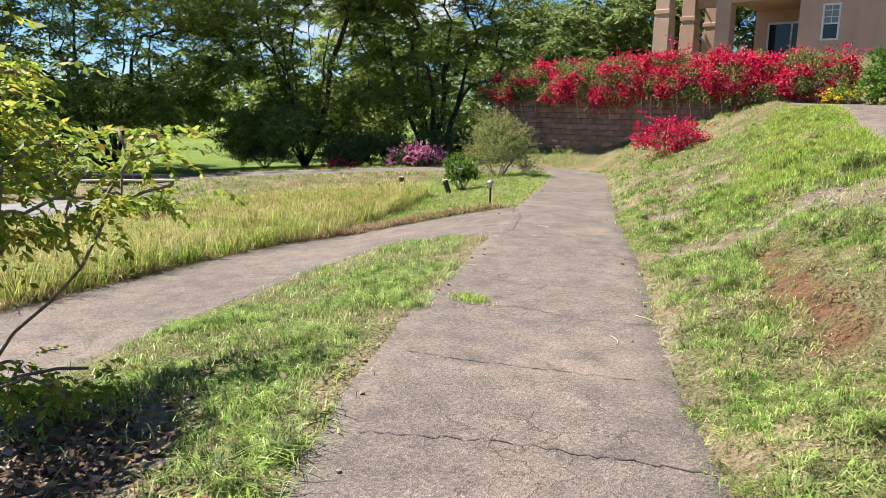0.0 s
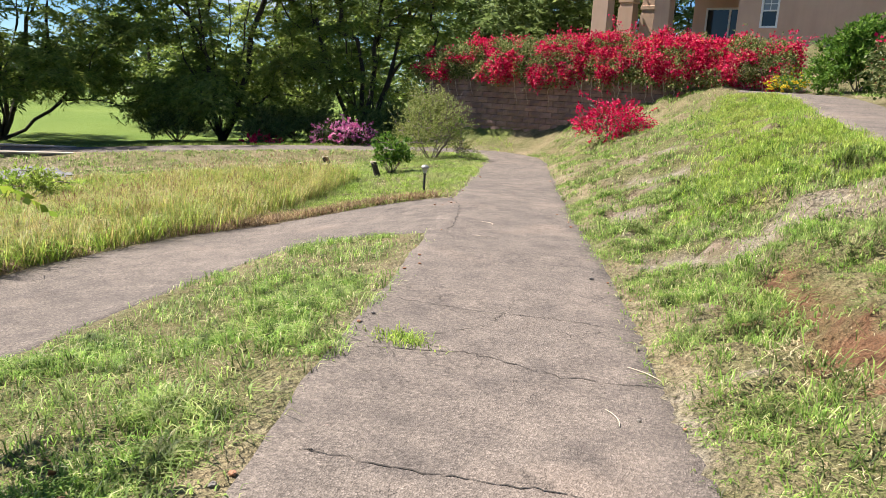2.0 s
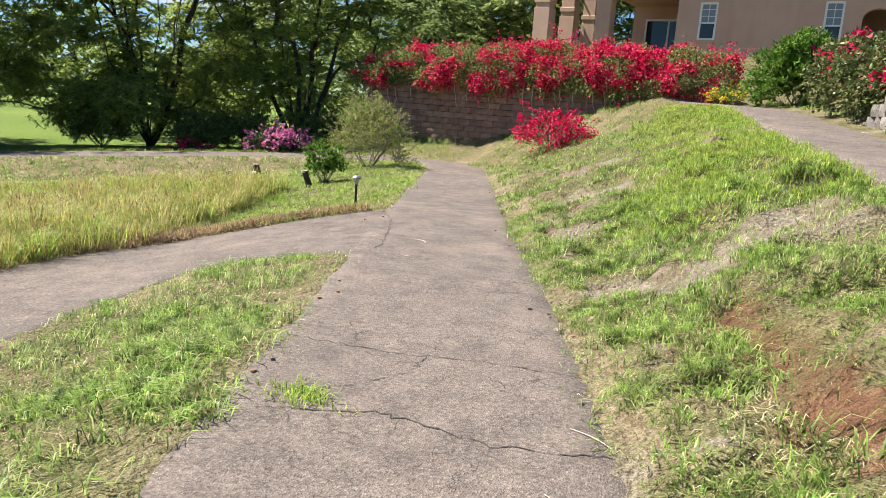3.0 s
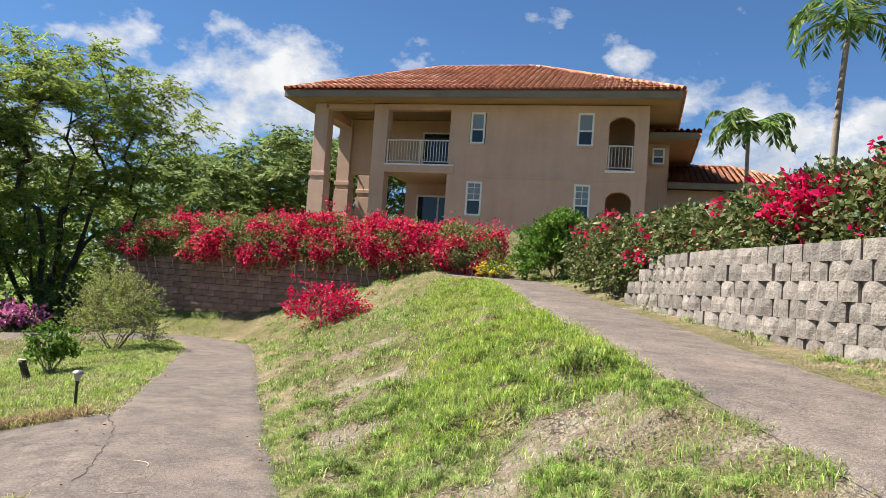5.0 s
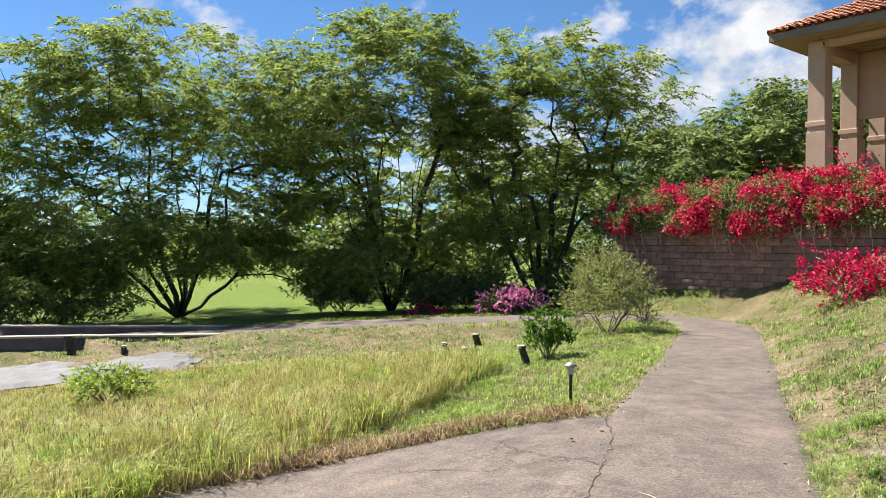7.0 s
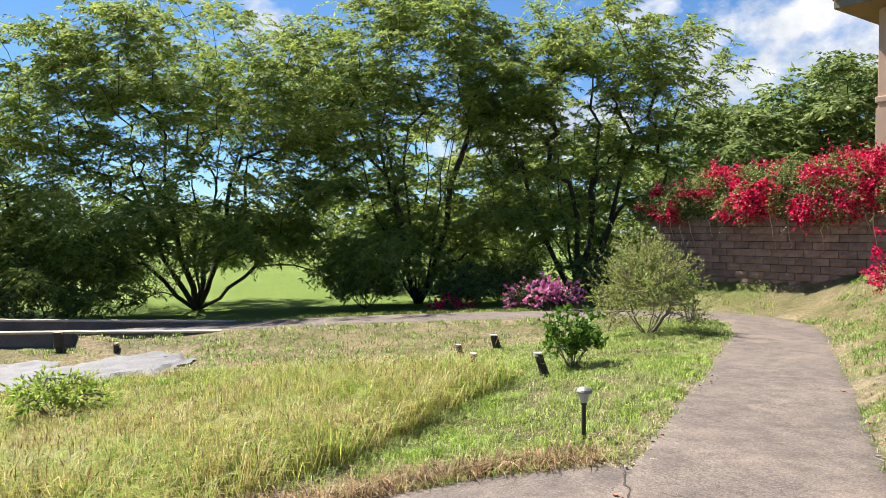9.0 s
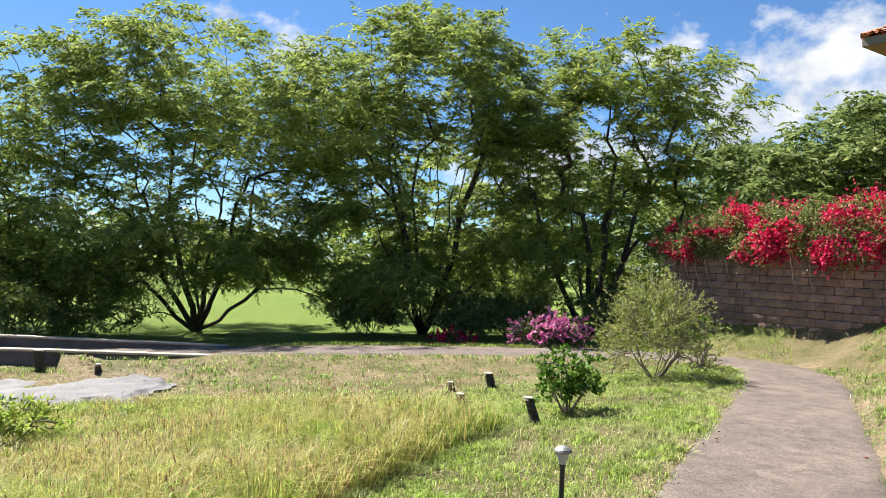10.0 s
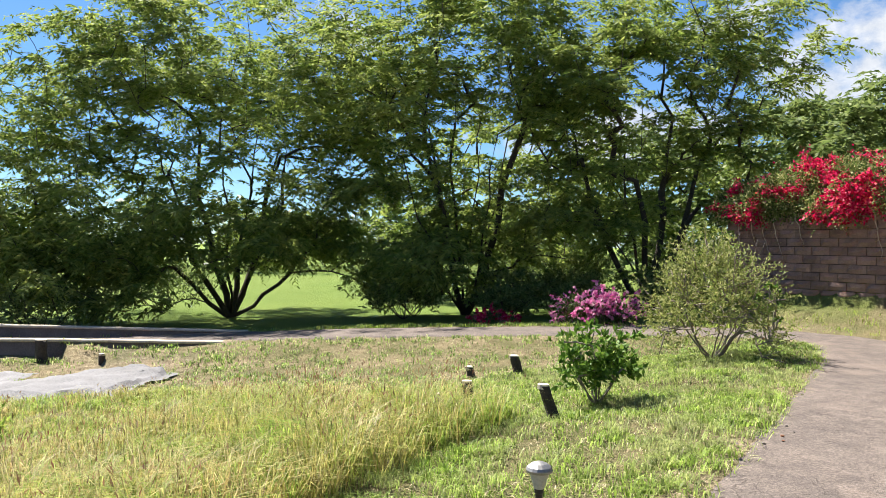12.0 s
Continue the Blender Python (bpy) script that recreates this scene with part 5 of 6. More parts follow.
# understory below the kiawes
for k_, (x_, y_, r_, h_) in enumerate(((-24.6, 24.6, 1.1, 1.3), (-26.0, 19.8, 1.1, 1.3), (-22.6, 24.0, 0.9, 1.1), (-21.4, 26.4, 1.2, 1.4), (-28.5, 25.5, 1.5, 2.0), (-20.2, 25.6, 1.0, 1.3), (-29.0, 10.0, 1.6, 1.5), (-31.0, 5.5, 1.8, 1.8), (-24.0, 22.4, 1.1, 1.4), (-25.4, 26.4, 1.4, 2.2), (-23.2, 21.6, 0.8, 0.9), (-27.6, 21.0, 1.2, 1.8), (-34.0, 14.0, 1.8, 1.8), (-29.5, 29.0, 1.8, 2.6))):
    shrub("undergrowth_bush", on_land(x_, y_), r_, h_, UNDER_LEAF, "dense dark undergrowth bush beneath the kiawe trees", "bush", tufts=64, twigs=7, leaf_len=0.11, leaf_w=0.055, seed=60 + k_, bark=BARK, group="undergrowth")


def woods():
    """Far line of woods round the lawns: many leaf clumps with an uneven top."""
    rng = np.random.default_rng(77)
    n = 2600
    a = rng.uniform(0, 2 * math.pi, n)
    r = rng.uniform(62, 84, n)
    x, y = -8 + np.cos(a) * r, 12 + np.sin(a) * r
    top = 3.2 + 4.4 * patchy(np.cos(a) * 40 + 90, np.sin(a) * 40 + 90, 6, 4)
    z = -1.3 + top * rng.uniform(0.05, 1.0, n) ** 0.7
    seats = np.repeat(np.column_stack([x, y, z]), 14, axis=0) + rng.normal(size=(n * 14, 3)) * np.array([1.2, 1.2, 0.6])
    seats[:, 2] = np.maximum(seats[:, 2], -1.2)
    me = leaves_mesh("woods", seats, unit(rng.normal(size=seats.shape) * np.array([1, 1, 0.5])), 0.95, 0.5, rng)
    tagged(place("far_woods", me, WOOD_LEAF), "distant belt of green woods beyond the lawns", "woods", kind="stuff")


woods()


def palm(name, at, height, lean, trunk_r, fronds, reach, label, seed):
    rng = np.random.default_rng(seed)
    t = thing(name, at, label, "palm", "palms beside the house")
    h = np.linspace(0, 1, 14)
    pts = np.column_stack([at[0] + lean * h ** 2, at[1] + 0 * h, at[2] + height * h])
    place("trunk", tubes_mesh("trunk", [(pts, trunk_r * (1.15 - 0.35 * h + 0.05 * np.sin(h * 80)))], 10), PALE_BARK, t, "ringed grey palm trunk")
    crown = pts[-1]
    place("crownshaft", tubes_mesh("crownshaft", [(np.array([crown - [0, 0, 0.1], crown + [0, 0, 0.35], crown + [0, 0, 0.75]]), np.array([trunk_r * 0.9, trunk_r * 0.8, 0.03]))], 8), PALM_LEAF, t)
    for i in range(fronds):
        az = i * 2.39996 + rng.uniform(-0.2, 0.2)
        up = rng.uniform(0.45, 1.25)
        L = reach * rng.uniform(0.85, 1.1)
        u = np.linspace(0, 1, 16)
        out = np.array([math.cos(az), math.sin(az), 0])
        rach = crown + np.array([0, 0, 0.4]) + out * (L * np.sin(u * 1.45) * 0.95)[:, None] + np.array([0, 0, 1]) * (L * (up * u - 1.0 * u ** 2.2))[:, None]
        f = place("frond", tubes_mesh("frond", [(rach, 0.022 * (1.1 - u))], 4), PALM_LEAF, t)
        m = 64
        k = np.linspace(0.12, 1.0, m)
        seat = np.stack([np.interp(k, u, rach[:, j]) for j in range(3)], axis=1)
        tang = unit(np.stack([np.interp(k, u, np.gradient(rach[:, j])) for j in range(3)], axis=1))
        side = unit(np.cross(tang, np.array([0, 0, 1.0])))
        sgn = np.where(np.arange(m) % 2, 1, -1)[:, None]
        way = unit(side * sgn * 0.85 + tang * 0.55 + np.array([0, 0, -0.55]) + rng.normal(scale=0.08, size=(m, 3)))
        place("frond_blade", leaves_mesh("frond_blade", seat, way, 0.62 * reach / 2.0, 0.085, rng), PALM_LEAF, f)


palm("palm_tree", (2.1, 33.4, 3.8), 4.1, 0.0, 0.09, 16, 1.5, "small feather palm with arching green fronds beside the house", 5)
palm("palm_tree", (4.35, 30.6, 3.6), 7.3, 0.35, 0.12, 13, 1.9, "tall slender palm with a ringed grey trunk", 6)


# ---- hedges and bushes ----
def hedge(name, line, width, base, tops, leaf, flower, share, label, seed, overhang=0.0, density=520, leaf_len=0.085, leaf_w=0.05, sprigs=0):
    """A hedge along a line: base and top heights given at the line's corners, with a lumpy outline, stems, leaves and bracts."""
    rng = np.random.default_rng(seed)
    c = even(line, 200)
    t = thing(name, (float(c[100, 0]), float(c[100, 1]), float(base)), label, "hedge")
    n = int(density * np.sum(np.hypot(*np.diff(np.array(line), axis=0).T)) * width)
    u = rng.uniform(0, 1, n)
    px_ = np.interp(u, np.linspace(0, 1, 200), c[:, 0])
    py_ = np.interp(u, np.linspace(0, 1, 200), c[:, 1])
    tt = unit(np.gradient(c, axis=0))
    nx_ = -np.interp(u, np.linspace(0, 1, 200), tt[:, 1])
    ny_ = np.interp(u, np.linspace(0, 1, 200), tt[:, 0])
    a = rng.uniform(-0.25 * math.pi, 1.25 * math.pi, n)
    top = np.interp(u, np.linspace(0, 1, len(tops)), tops)
    lump = 1.25 * patchy(u * np.sum(np.hypot(*np.diff(np.array(line), axis=0).T)), a * 0.9, 0.8, seed) - 0.62
    r = rng.uniform(0.4, 1.0, n) ** 0.5 * (1 + 0.9 * lump) + (rng.uniform(0, 1, n) < 0.025) * rng.uniform(0.1, 0.45, n)
    h = top - base
    off = np.cos(a) * width / 2 * r
    z = base + h * 0.35 + np.sin(a) * h * 0.62 * r
    front = off * -1
    z = np.where(front > width * 0.2, z - overhang * (front - width * 0.2), z)
    p = np.column_stack([px_ + nx_ * off, py_ + ny_ * off, z])
    p[:, 2] = np.maximum(p[:, 2], land(p[:, 0], p[:, 1]) + 0.03)
    ways = unit(np.column_stack([nx_ * np.cos(a), ny_ * np.cos(a), np.sin(a)]) + rng.normal(scale=0.7, size=(n, 3)))
    s, w = sprays(p, ways, 0.22, 5, 0.2, rng)
    arc = np.repeat(u, 5) * np.sum(np.hypot(*np.diff(np.array(line), axis=0).T))
    tone = patchy(arc, s[:, 2] * 1.3 + np.repeat(off, 5) * 0.8, 0.5, seed + 3) + rng.normal(scale=0.05, size=len(s))
    share_at = np.interp(np.repeat(u, 5), np.linspace(0, 1, len(share)), share)
    rank = np.argsort(np.argsort(tone)) / len(tone)
    pick = rank > 1 - share_at
    place("foliage", leaves_mesh("foliage", s[~pick], w[~pick], leaf_len, leaf_w, rng), leaf, t)
    place("bract_cover", leaves_mesh("bract_cover", s[pick], w[pick], leaf_len * 1.0, leaf_w * 1.5, rng), flower, t)["kind"] = "stuff"
    runs = []
    for k in rng.integers(0, n, 160):
        foot = np.array([px_[k], py_[k], max(base - 0.25, float(land(px_[k], py_[k])) - 0.05)])
        mid = (foot + p[k]) / 2 + rng.normal(scale=0.12, size=3)
        runs.append((np.array([foot, mid, p[k]]), np.array([0.022, 0.015, 0.006])))
    tips = []
    for k in rng.choice(np.flatnonzero(np.sin(a) > 0.5), sprigs, replace=False):
        f = np.linspace(0, 1, 7)[:, None]
        grow = np.array([rng.normal(scale=0.35), rng.normal(scale=0.3), 1.0]) * rng.uniform(0.25, 0.85)
        pts = p[k] + grow * f + np.array([rng.normal(scale=0.2), 0, -0.25]) * f * f * np.linalg.norm(grow)
        runs.append((pts, np.linspace(0.009, 0.004, 7)))
        tips.append(np.repeat(pts[3:], 9, axis=0) + rng.normal(scale=0.07, size=(36, 3)))
    if sprigs:
        tips = np.concatenate(tips)
        place("sprig_blossom", leaves_mesh("sprig_blossom", tips, unit(rng.normal(size=tips.shape)), leaf_len, leaf_w * 1.6, rng), flower, t)["kind"] = "stuff"
    place("branchwork", tubes_mesh("branchwork", runs, 5), PALE_BARK, t)
    return t


left_hedge = hedge("bougainvillea_hedge", [(-19.3, 26.5), (-15.0, 26.45), (-10.0, 26.5), (-5.6, 26.5)], 1.7, 2.22, [2.85, 3.1, 3.3, 3.5, 3.6, 3.6, 3.6, 3.5, 3.5, 3.3], VARIEGATED_LEAF, RED_BRACT,
      [0.14, 0.26, 0.34, 0.38, 0.48, 0.54, 0.50, 0.42, 0.52, 0.56], "mass of crimson bougainvillea spilling over the brown wall", 41, 0.25, 900, 0.072, 0.043, sprigs=46)
hedge("bougainvillea_hedge", [(-2.5, 20.8), (-1.6, 19.2), (-0.4, 16.9), (0.8, 14.2), (2.0, 11.6), (3.4, 7.6)], 1.5, 2.1, [3.15, 3.2, 3.2, 3.3, 3.4, 3.55, 3.65, 3.65], OLIVE_LEAF, CRIMSON_BRACT,
      [0.02, 0.10, 0.05, 0.12, 0.22, 0.15, 0.2], "dense dark hedge with crimson bracts above the grey wall", 43, 0.2, 620, 0.095, 0.06, sprigs=5)
vine_rng = np.random.default_rng(91)
for k_ in range(34):
    x_ = -18.3 + k_ * 0.36 + vine_rng.uniform(-0.2, 0.2)
    n_ = 9
    drop_ = vine_rng.uniform(0.3, 1.5)
    f_ = np.linspace(0, 1, n_)
    pts_ = np.column_stack([x_ + np.cumsum(vine_rng.normal(scale=0.04, size=n_)) + 0.12 * f_, 25.84 - 0.05 * np.sin(f_ * 5) - 0.03 * f_ - vine_rng.uniform(0, 0.03), 2.2 - drop_ * f_])
    v_ = place("hanging_vine", tubes_mesh("hanging_vine", [(pts_, 0.017 * (1.15 - f_))], 4), DRY_VINE, left_hedge, "dry pale vine hanging down the wall")
    q_ = np.repeat(pts_[2:], 4, axis=0) + vine_rng.normal(scale=0.035, size=(4 * (n_ - 2), 3)) * np.array([1, 0.4, 1])
    place("withered_leaf_spray", leaves_mesh("withered_leaf_spray", q_, unit(vine_rng.normal(size=q_.shape) + np.array([0, -0.5, -0.6])), 0.06, 0.035, vine_rng), SEED, v_)["kind"] = "stuff"
shrub("bougainvillea_bush", on_land(-9.5, 22.2), 1.15, 0.85, HEDGE_LEAF, "low crimson bougainvillea bush on the grassy bank", "bush", tufts=120, twigs=6, leaf_len=0.062, leaf_w=0.03, seed=4, spikes=30, skirt=0.3, flower=CRIMSON_BRACT, flower_share=0.72, squash=0.8)
shrub("round_green_bush", on_land(-3.75, 24.9), 0.95, 1.85, FRESH_LEAF, "glossy bright green bush at the top of the path", "bush", tufts=190, twigs=10, leaf_len=0.12, leaf_w=0.05, seed=6, skirt=0.75)
shrub("round_green_bush", on_land(-2.0, 22.6), 0.85, 1.5, HEDGE_LEAF, "dark leafy bush joining the hedge's end", "bush", tufts=130, twigs=10, leaf_len=0.09, leaf_w=0.05, seed=16, skirt=0.75)
shrub("yellow_flowers", on_land(-5.35, 24.9), 0.55, 0.45, FRESH_LEAF, "patch of small yellow flowers beside the path", "flowers", tufts=40, twigs=6, leaf_len=0.06, leaf_w=0.03, seed=7, flower=GOLD_PETAL, flower_share=0.16)
shrub("pink_bougainvillea", on_land(-18.9, 21.4), 0.95, 0.66, HEDGE_LEAF, "low magenta and pink bougainvillea beside the road", "bush", tufts=90, twigs=8, leaf_len=0.085, leaf_w=0.045, seed=8, flower=PINK_BRACT, flower_share=0.34, squash=0.8)
shrub("red_flowers", on_land(-22.2, 20.6), 0.65, 0.4, HEDGE_LEAF, "low clump of dull red flowers under the trees", "flowers", tufts=40, twigs=6, leaf_len=0.07, leaf_w=0.04, seed=9, flower=RED_BRACT, flower_share=0.5)
shrub("feathery_shrub", on_land(-13.2, 18.75), 1.08, 1.78, PALE_LEAF, "airy pale yellow-green shrub with thin upright stems", "bush", stems=13, tufts=230, twigs=6, leaf_len=0.065, leaf_w=0.022, seed=10, spikes=60, skirt=0.6)
shrub("citrus_bush", on_land(-11.5, 14.9), 0.46, 0.80, FRESH_LEAF, "small dark green citrus bush in the lawn", "bush", tufts=48, twigs=4, leaf_len=0.09, leaf_w=0.042, seed=11)
shrub("weed_clump", on_land(-14.6, 8.5), 0.6, 0.6, BRIGHT_BLADE, "leafy green weed clump with brown seed heads", "weeds", tufts=45, twigs=4, leaf_len=0.09, leaf_w=0.03, seed=13)
shrub("sapling", on_land(-13.6, 20.65), 0.30, 1.15, FRESH_LEAF, "thin young sapling with a few leaves beside the path", "sapling", tufts=8, twigs=5, leaf_len=0.08, leaf_w=0.04, seed=14)
tree("young_tree", on_land(-4.55, 1.55), [(-0.3, -0.25, 1.0), (0.25, 0.5, 1.1), (0.45, 0.9, 1.1), (0.1, 0.15, 1.5)],
     [(-0.1, -0.15, 1.62, 1.1, 1.0, 0.85, 215), (0.2, 0.95, 1.42, 0.6, 0.62, 0.40, 26), (0.7, 0.45, 0.36, 0.45, 0.4, 0.10, 9)], YELLOW_LEAF, PALE_BARK,
     "young tree with yellowing compound leaves and thin grey stems", "tree", 0.042, branchlets=4, fronds=13, reach=0.27, leaf_len=0.066, leaf_w=0.034, droop=0.3, seed=21, floor=-0.3, sides=5)

# ---- things in the field ----


def path_lamp(x, y):
    z = float(land(x, y))
    t = thing("path_lamp", (x, y, z), "solar garden path lamp on a black stake", "lamp")
    def turned(profile, seg=16):
        bm = bmesh.new()
        rings = [[bm.verts.new((x + r * math.cos(2 * math.pi * i / seg), y + r * math.sin(2 * math.pi * i / seg), z + h)) for i in range(seg)] for r, h in profile]
        for a, b in zip(rings, rings[1:]):
            for i in range(seg):
                bm.faces.new((a[i], a[(i + 1) % seg], b[(i + 1) % seg], b[i]))
        bm.faces.new(rings[0][::-1])
        bm.faces.new(rings[-1])
        return bm
    part("stake", turned([(0.019, -0.1), (0.019, 0.32), (0.024, 0.325), (0.024, 0.345)]), BLACK, t, "black plastic stake")
    part("lens", turned([(0.026, 0.3455), (0.047, 0.415), (0.049, 0.427)]), LENS, t, "frosted lens")
    part("cap", turned([(0.066, 0.428), (0.068, 0.440), (0.060, 0.455), (0.040, 0.470), (0.018, 0.478), (0.006, 0.480)]), STEEL, t, "domed steel cap")


path_lamp(-8.05, 11.5)


def stump(x, y, h, r, lean, seed):
    rng = np.random.default_rng(seed)
    z = float(land(x, y))
    t = thing("tree_stump", (x, y, z), "sawn-off thin tree stump leaning in the grass", "stump", "sawn stumps in the lawn")
    bm = bmesh.new()
    rings = []
    for k, f in enumerate((-0.15, 0.0, 0.08, 0.4, 0.75, 1.0)):
        rr = r * (1.35 if f <= 0.0 else 1.12 if f < 0.1 else 1.0)
        rings.append([bm.verts.new((x + lean[0] * f * h + rr * math.cos(a) * rng.uniform(0.85, 1.12), y + lean[1] * f * h + rr * math.sin(a) * rng.uniform(0.85, 1.12), z + h * f)) for a in np.arange(10) * 0.6283])
    for a, b in zip(rings, rings[1:]):
        for i in range(10):
            bm.faces.new((a[i], a[(i + 1) % 10], b[(i + 1) % 10], b[i]))
    part("bark", bm, BARK, t)
    bm = bmesh.new()
    lo = [bm.verts.new(v) for v in [(x + lean[0] * h + r * 0.98 * math.cos(a), y + lean[1] * h + r * 0.98 * math.sin(a), z + h - 0.03) for a in np.arange(10) * 0.6283]]
    hi = [bm.verts.new((v.co.x, v.co.y, z + h + 0.015)) for v in lo]
    bm.faces.new(hi)
    for i in range(10):
        bm.faces.new((lo[i], lo[(i + 1) % 10], hi[(i + 1) % 10], hi[i]))
    part("cut_top", bm, CUT_WOOD, t, "pale sawn top")


stump(-11.1, 14.0, 0.34, 0.062, (-0.25, -0.25), 1)
stump(-12.4, 13.8, 0.30, 0.06, (-0.1, -0.1), 2)
stump(-14.3, 15.85, 0.29, 0.075, (-0.3, -0.15), 3)
stump(-12.1, 13.2, 0.26, 0.025, (0.05, 0.0), 4)
stump(-14.6, 15.2, 0.16, 0.06, (-0.2, -0.2), 5)
stump(-22.2, 9.75, 0.42, 0.11, (-0.05, 0.0), 6)
stump(-21.5, 10.8, 0.24, 0.06, (0.1, 0.0), 7)


def parapet(name, pts, top0, top1, label):
    """A low concrete parapet along the road, with a cap coloured pale as if sunlit."""
    c = even(pts, 24)
    t = unit(np.gradient(c, axis=0))
    nrm = np.stack([-t[:, 1], t[:, 0]], axis=1)
    top = np.linspace(top0, top1, len(c)) + (patchy(c[:, 0] * 3, c[:, 1] * 3, 1.0, 4) - 0.5) * 0.02
    core = thing(name, (float(c[12, 0]), float(c[12, 1]), float(top[12]) - 0.3), label, "parapet", "road parapets")
    for nm, half, lo, hi, mat in (("body", 0.11, None, -0.05, CONCRETE), ("cap", 0.13, -0.049, 0.0, SUNLIT_CONCRETE)):
        a, b = c + nrm * half, c - nrm * half
        low = np.minimum(land(c[:, 0], c[:, 1]), top) - 0.7 if lo is None else top + lo
        v = np.concatenate([np.column_stack([a, low]), np.column_stack([b, low]), np.column_stack([b, top + hi]), np.column_stack([a, top + hi])])
        n = len(c)
        f = []
        for i in range(n - 1):
            for k in range(4):
                q = (k + 1) % 4
                f.append([k * n + i, k * n + i + 1, q * n + i + 1, q * n + i])
        f += [[0, n, 2 * n, 3 * n], [n - 1, 4 * n - 1, 3 * n - 1, 2 * n - 1]]
        place(nm, arrays_mesh(nm, v, np.full(len(f), 4), np.array(f).ravel()), mat, core, "pale cap with sunlight in its colour" if nm == "cap" else "")


parapet("parapet", [(-21.35, 13.65), (-22.75, 10.6), (-23.95, 7.75)], -0.84, -0.76, "low dark-stained concrete parapet on the near road edge")
parapet("parapet", [(-23.2, 14.2), (-24.5, 11.5), (-25.75, 8.9)], -0.82, -0.70, "low stained concrete parapet on the far road edge")


def tarp():
    """A crumpled sheet of grey cloth on the earth."""
    n, m = 70, 36
    u, v = np.meshgrid(np.linspace(0, 1, n), np.linspace(0, 1, m))
    near, far = even([(-16.8, 10.65), (-17.5, 9.5), (-18.3, 8.0), (-19.0, 6.0)], n), even([(-19.65, 11.95), (-20.9, 10.3), (-22.05, 8.2), (-22.7, 6.2)], n)
    x = near[None, :, 0] * (1 - v) + far[None, :, 0] * v + (patchy(u * 9, v * 6, 1.0, 2) - 0.5) * 0.5
    y = near[None, :, 1] * (1 - v) + far[None, :, 1] * v + (patchy(u * 9, v * 6, 1.0, 3) - 0.5) * 0.5
    z = land(x, y) + 0.07 + 0.26 * (patchy(x + y * 0.5, y * 0.4, 0.8, 6) - 0.35) + 0.16 * np.abs(patchy(x * 0.6 - y, y + x * 0.3, 0.55, 7) - 0.5)
    z = np.where((u < 0.03) | (v < 0.04) | (v > 0.96), land(x, y) + 0.02, z)
    ids = np.arange(n * m).reshape(m, n)
    q = np.stack([ids[:-1, :-1], ids[:-1, 1:], ids[1:, 1:], ids[1:, :-1]], axis=-1).reshape(-1, 4)
    ob = place("ground_sheet", arrays_mesh("ground_sheet", np.stack([x, y, z], axis=-1).reshape(-1, 3), np.full(len(q), 4), q.ravel(), True), TARP)
    tagged(ob, "crumpled grey fabric sheet spread over the earth", "tarp")


tarp()

# ---- grass ----


def blades(name, x, y, height, width, lean, material, label, seed, clump=0.0, sink=0.01):
    """Bent grass blades standing at the given places."""
    rng = np.random.default_rng(seed)
    n = len(x)
    z = land(x, y) - sink
    z = z + relief(x, y)
    a = rng.uniform(0, 2 * math.pi, n)
    h = height * rng.uniform(0.5, 1.25, n)
    w = width * rng.uniform(0.7, 1.3, n)
    ln = lean * rng.uniform(0.2, 1.4, n) * h
    ax, ay = np.cos(a), np.sin(a)
    sx, sy = -ay * w / 2, ax * w / 2
    b = np.column_stack([x, y, z])
    side = np.column_stack([sx, sy, np.zeros(n)])
    mid = b + np.column_stack([ax * ln * 0.35, ay * ln * 0.35, h * 0.6])
    tip = b + np.column_stack([ax * ln, ay * ln, h * np.maximum(0.35, 1 - 0.35 * lean)])
    v = np.stack([b - side, b + side, mid + side * 0.75, mid - side * 0.75, tip], axis=1)
    base = np.arange(n)[:, None] * 5
    loops = (base + np.array([0, 1, 2, 3, 3, 2, 4])[None]).ravel()
    sizes = np.tile([4, 3], n)
    ob = place(name, arrays_mesh(name, v, sizes, loops), material)
    return tagged(ob, label, "grass", kind="stuff")


def scatter(n, x0, x1, y0, y1, keep, seed, clumps=0.0):
    rng = np.random.default_rng(seed)
    if clumps:
        k = n // 18
        cx, cy = rng.uniform(x0, x1, k), rng.uniform(y0, y1, k)
        wide = np.repeat(clumps * rng.uniform(0.6, 1.5, k), 18)
        x = np.repeat(cx, 18) + rng.normal(size=k * 18) * wide
        y = np.repeat(cy, 18) + rng.normal(size=k * 18) * wide
    else:
        x, y = rng.uniform(x0, x1, n), rng.uniform(y0, y1, n)
    edge = path_cover(x, y) + rng.normal(scale=0.04, size=len(x))
    s, d = plan_s_d(x, y)
    ok = (edge < 0.0) & (rng.uniform(0, 1, len(x)) < keep(x, y, s, d) * (1 - 0.95 * bareness(x, y)))
    ok &= ~((y > BROWN_WALL_Y - 0.2) & (x < BROWN_WALL_X1))
    gd, gs, _ = to_line(GREY_WALL, x, y)
    ok &= ~((gs > 0) & (y < 18.6))
    return x[ok], y[ok]


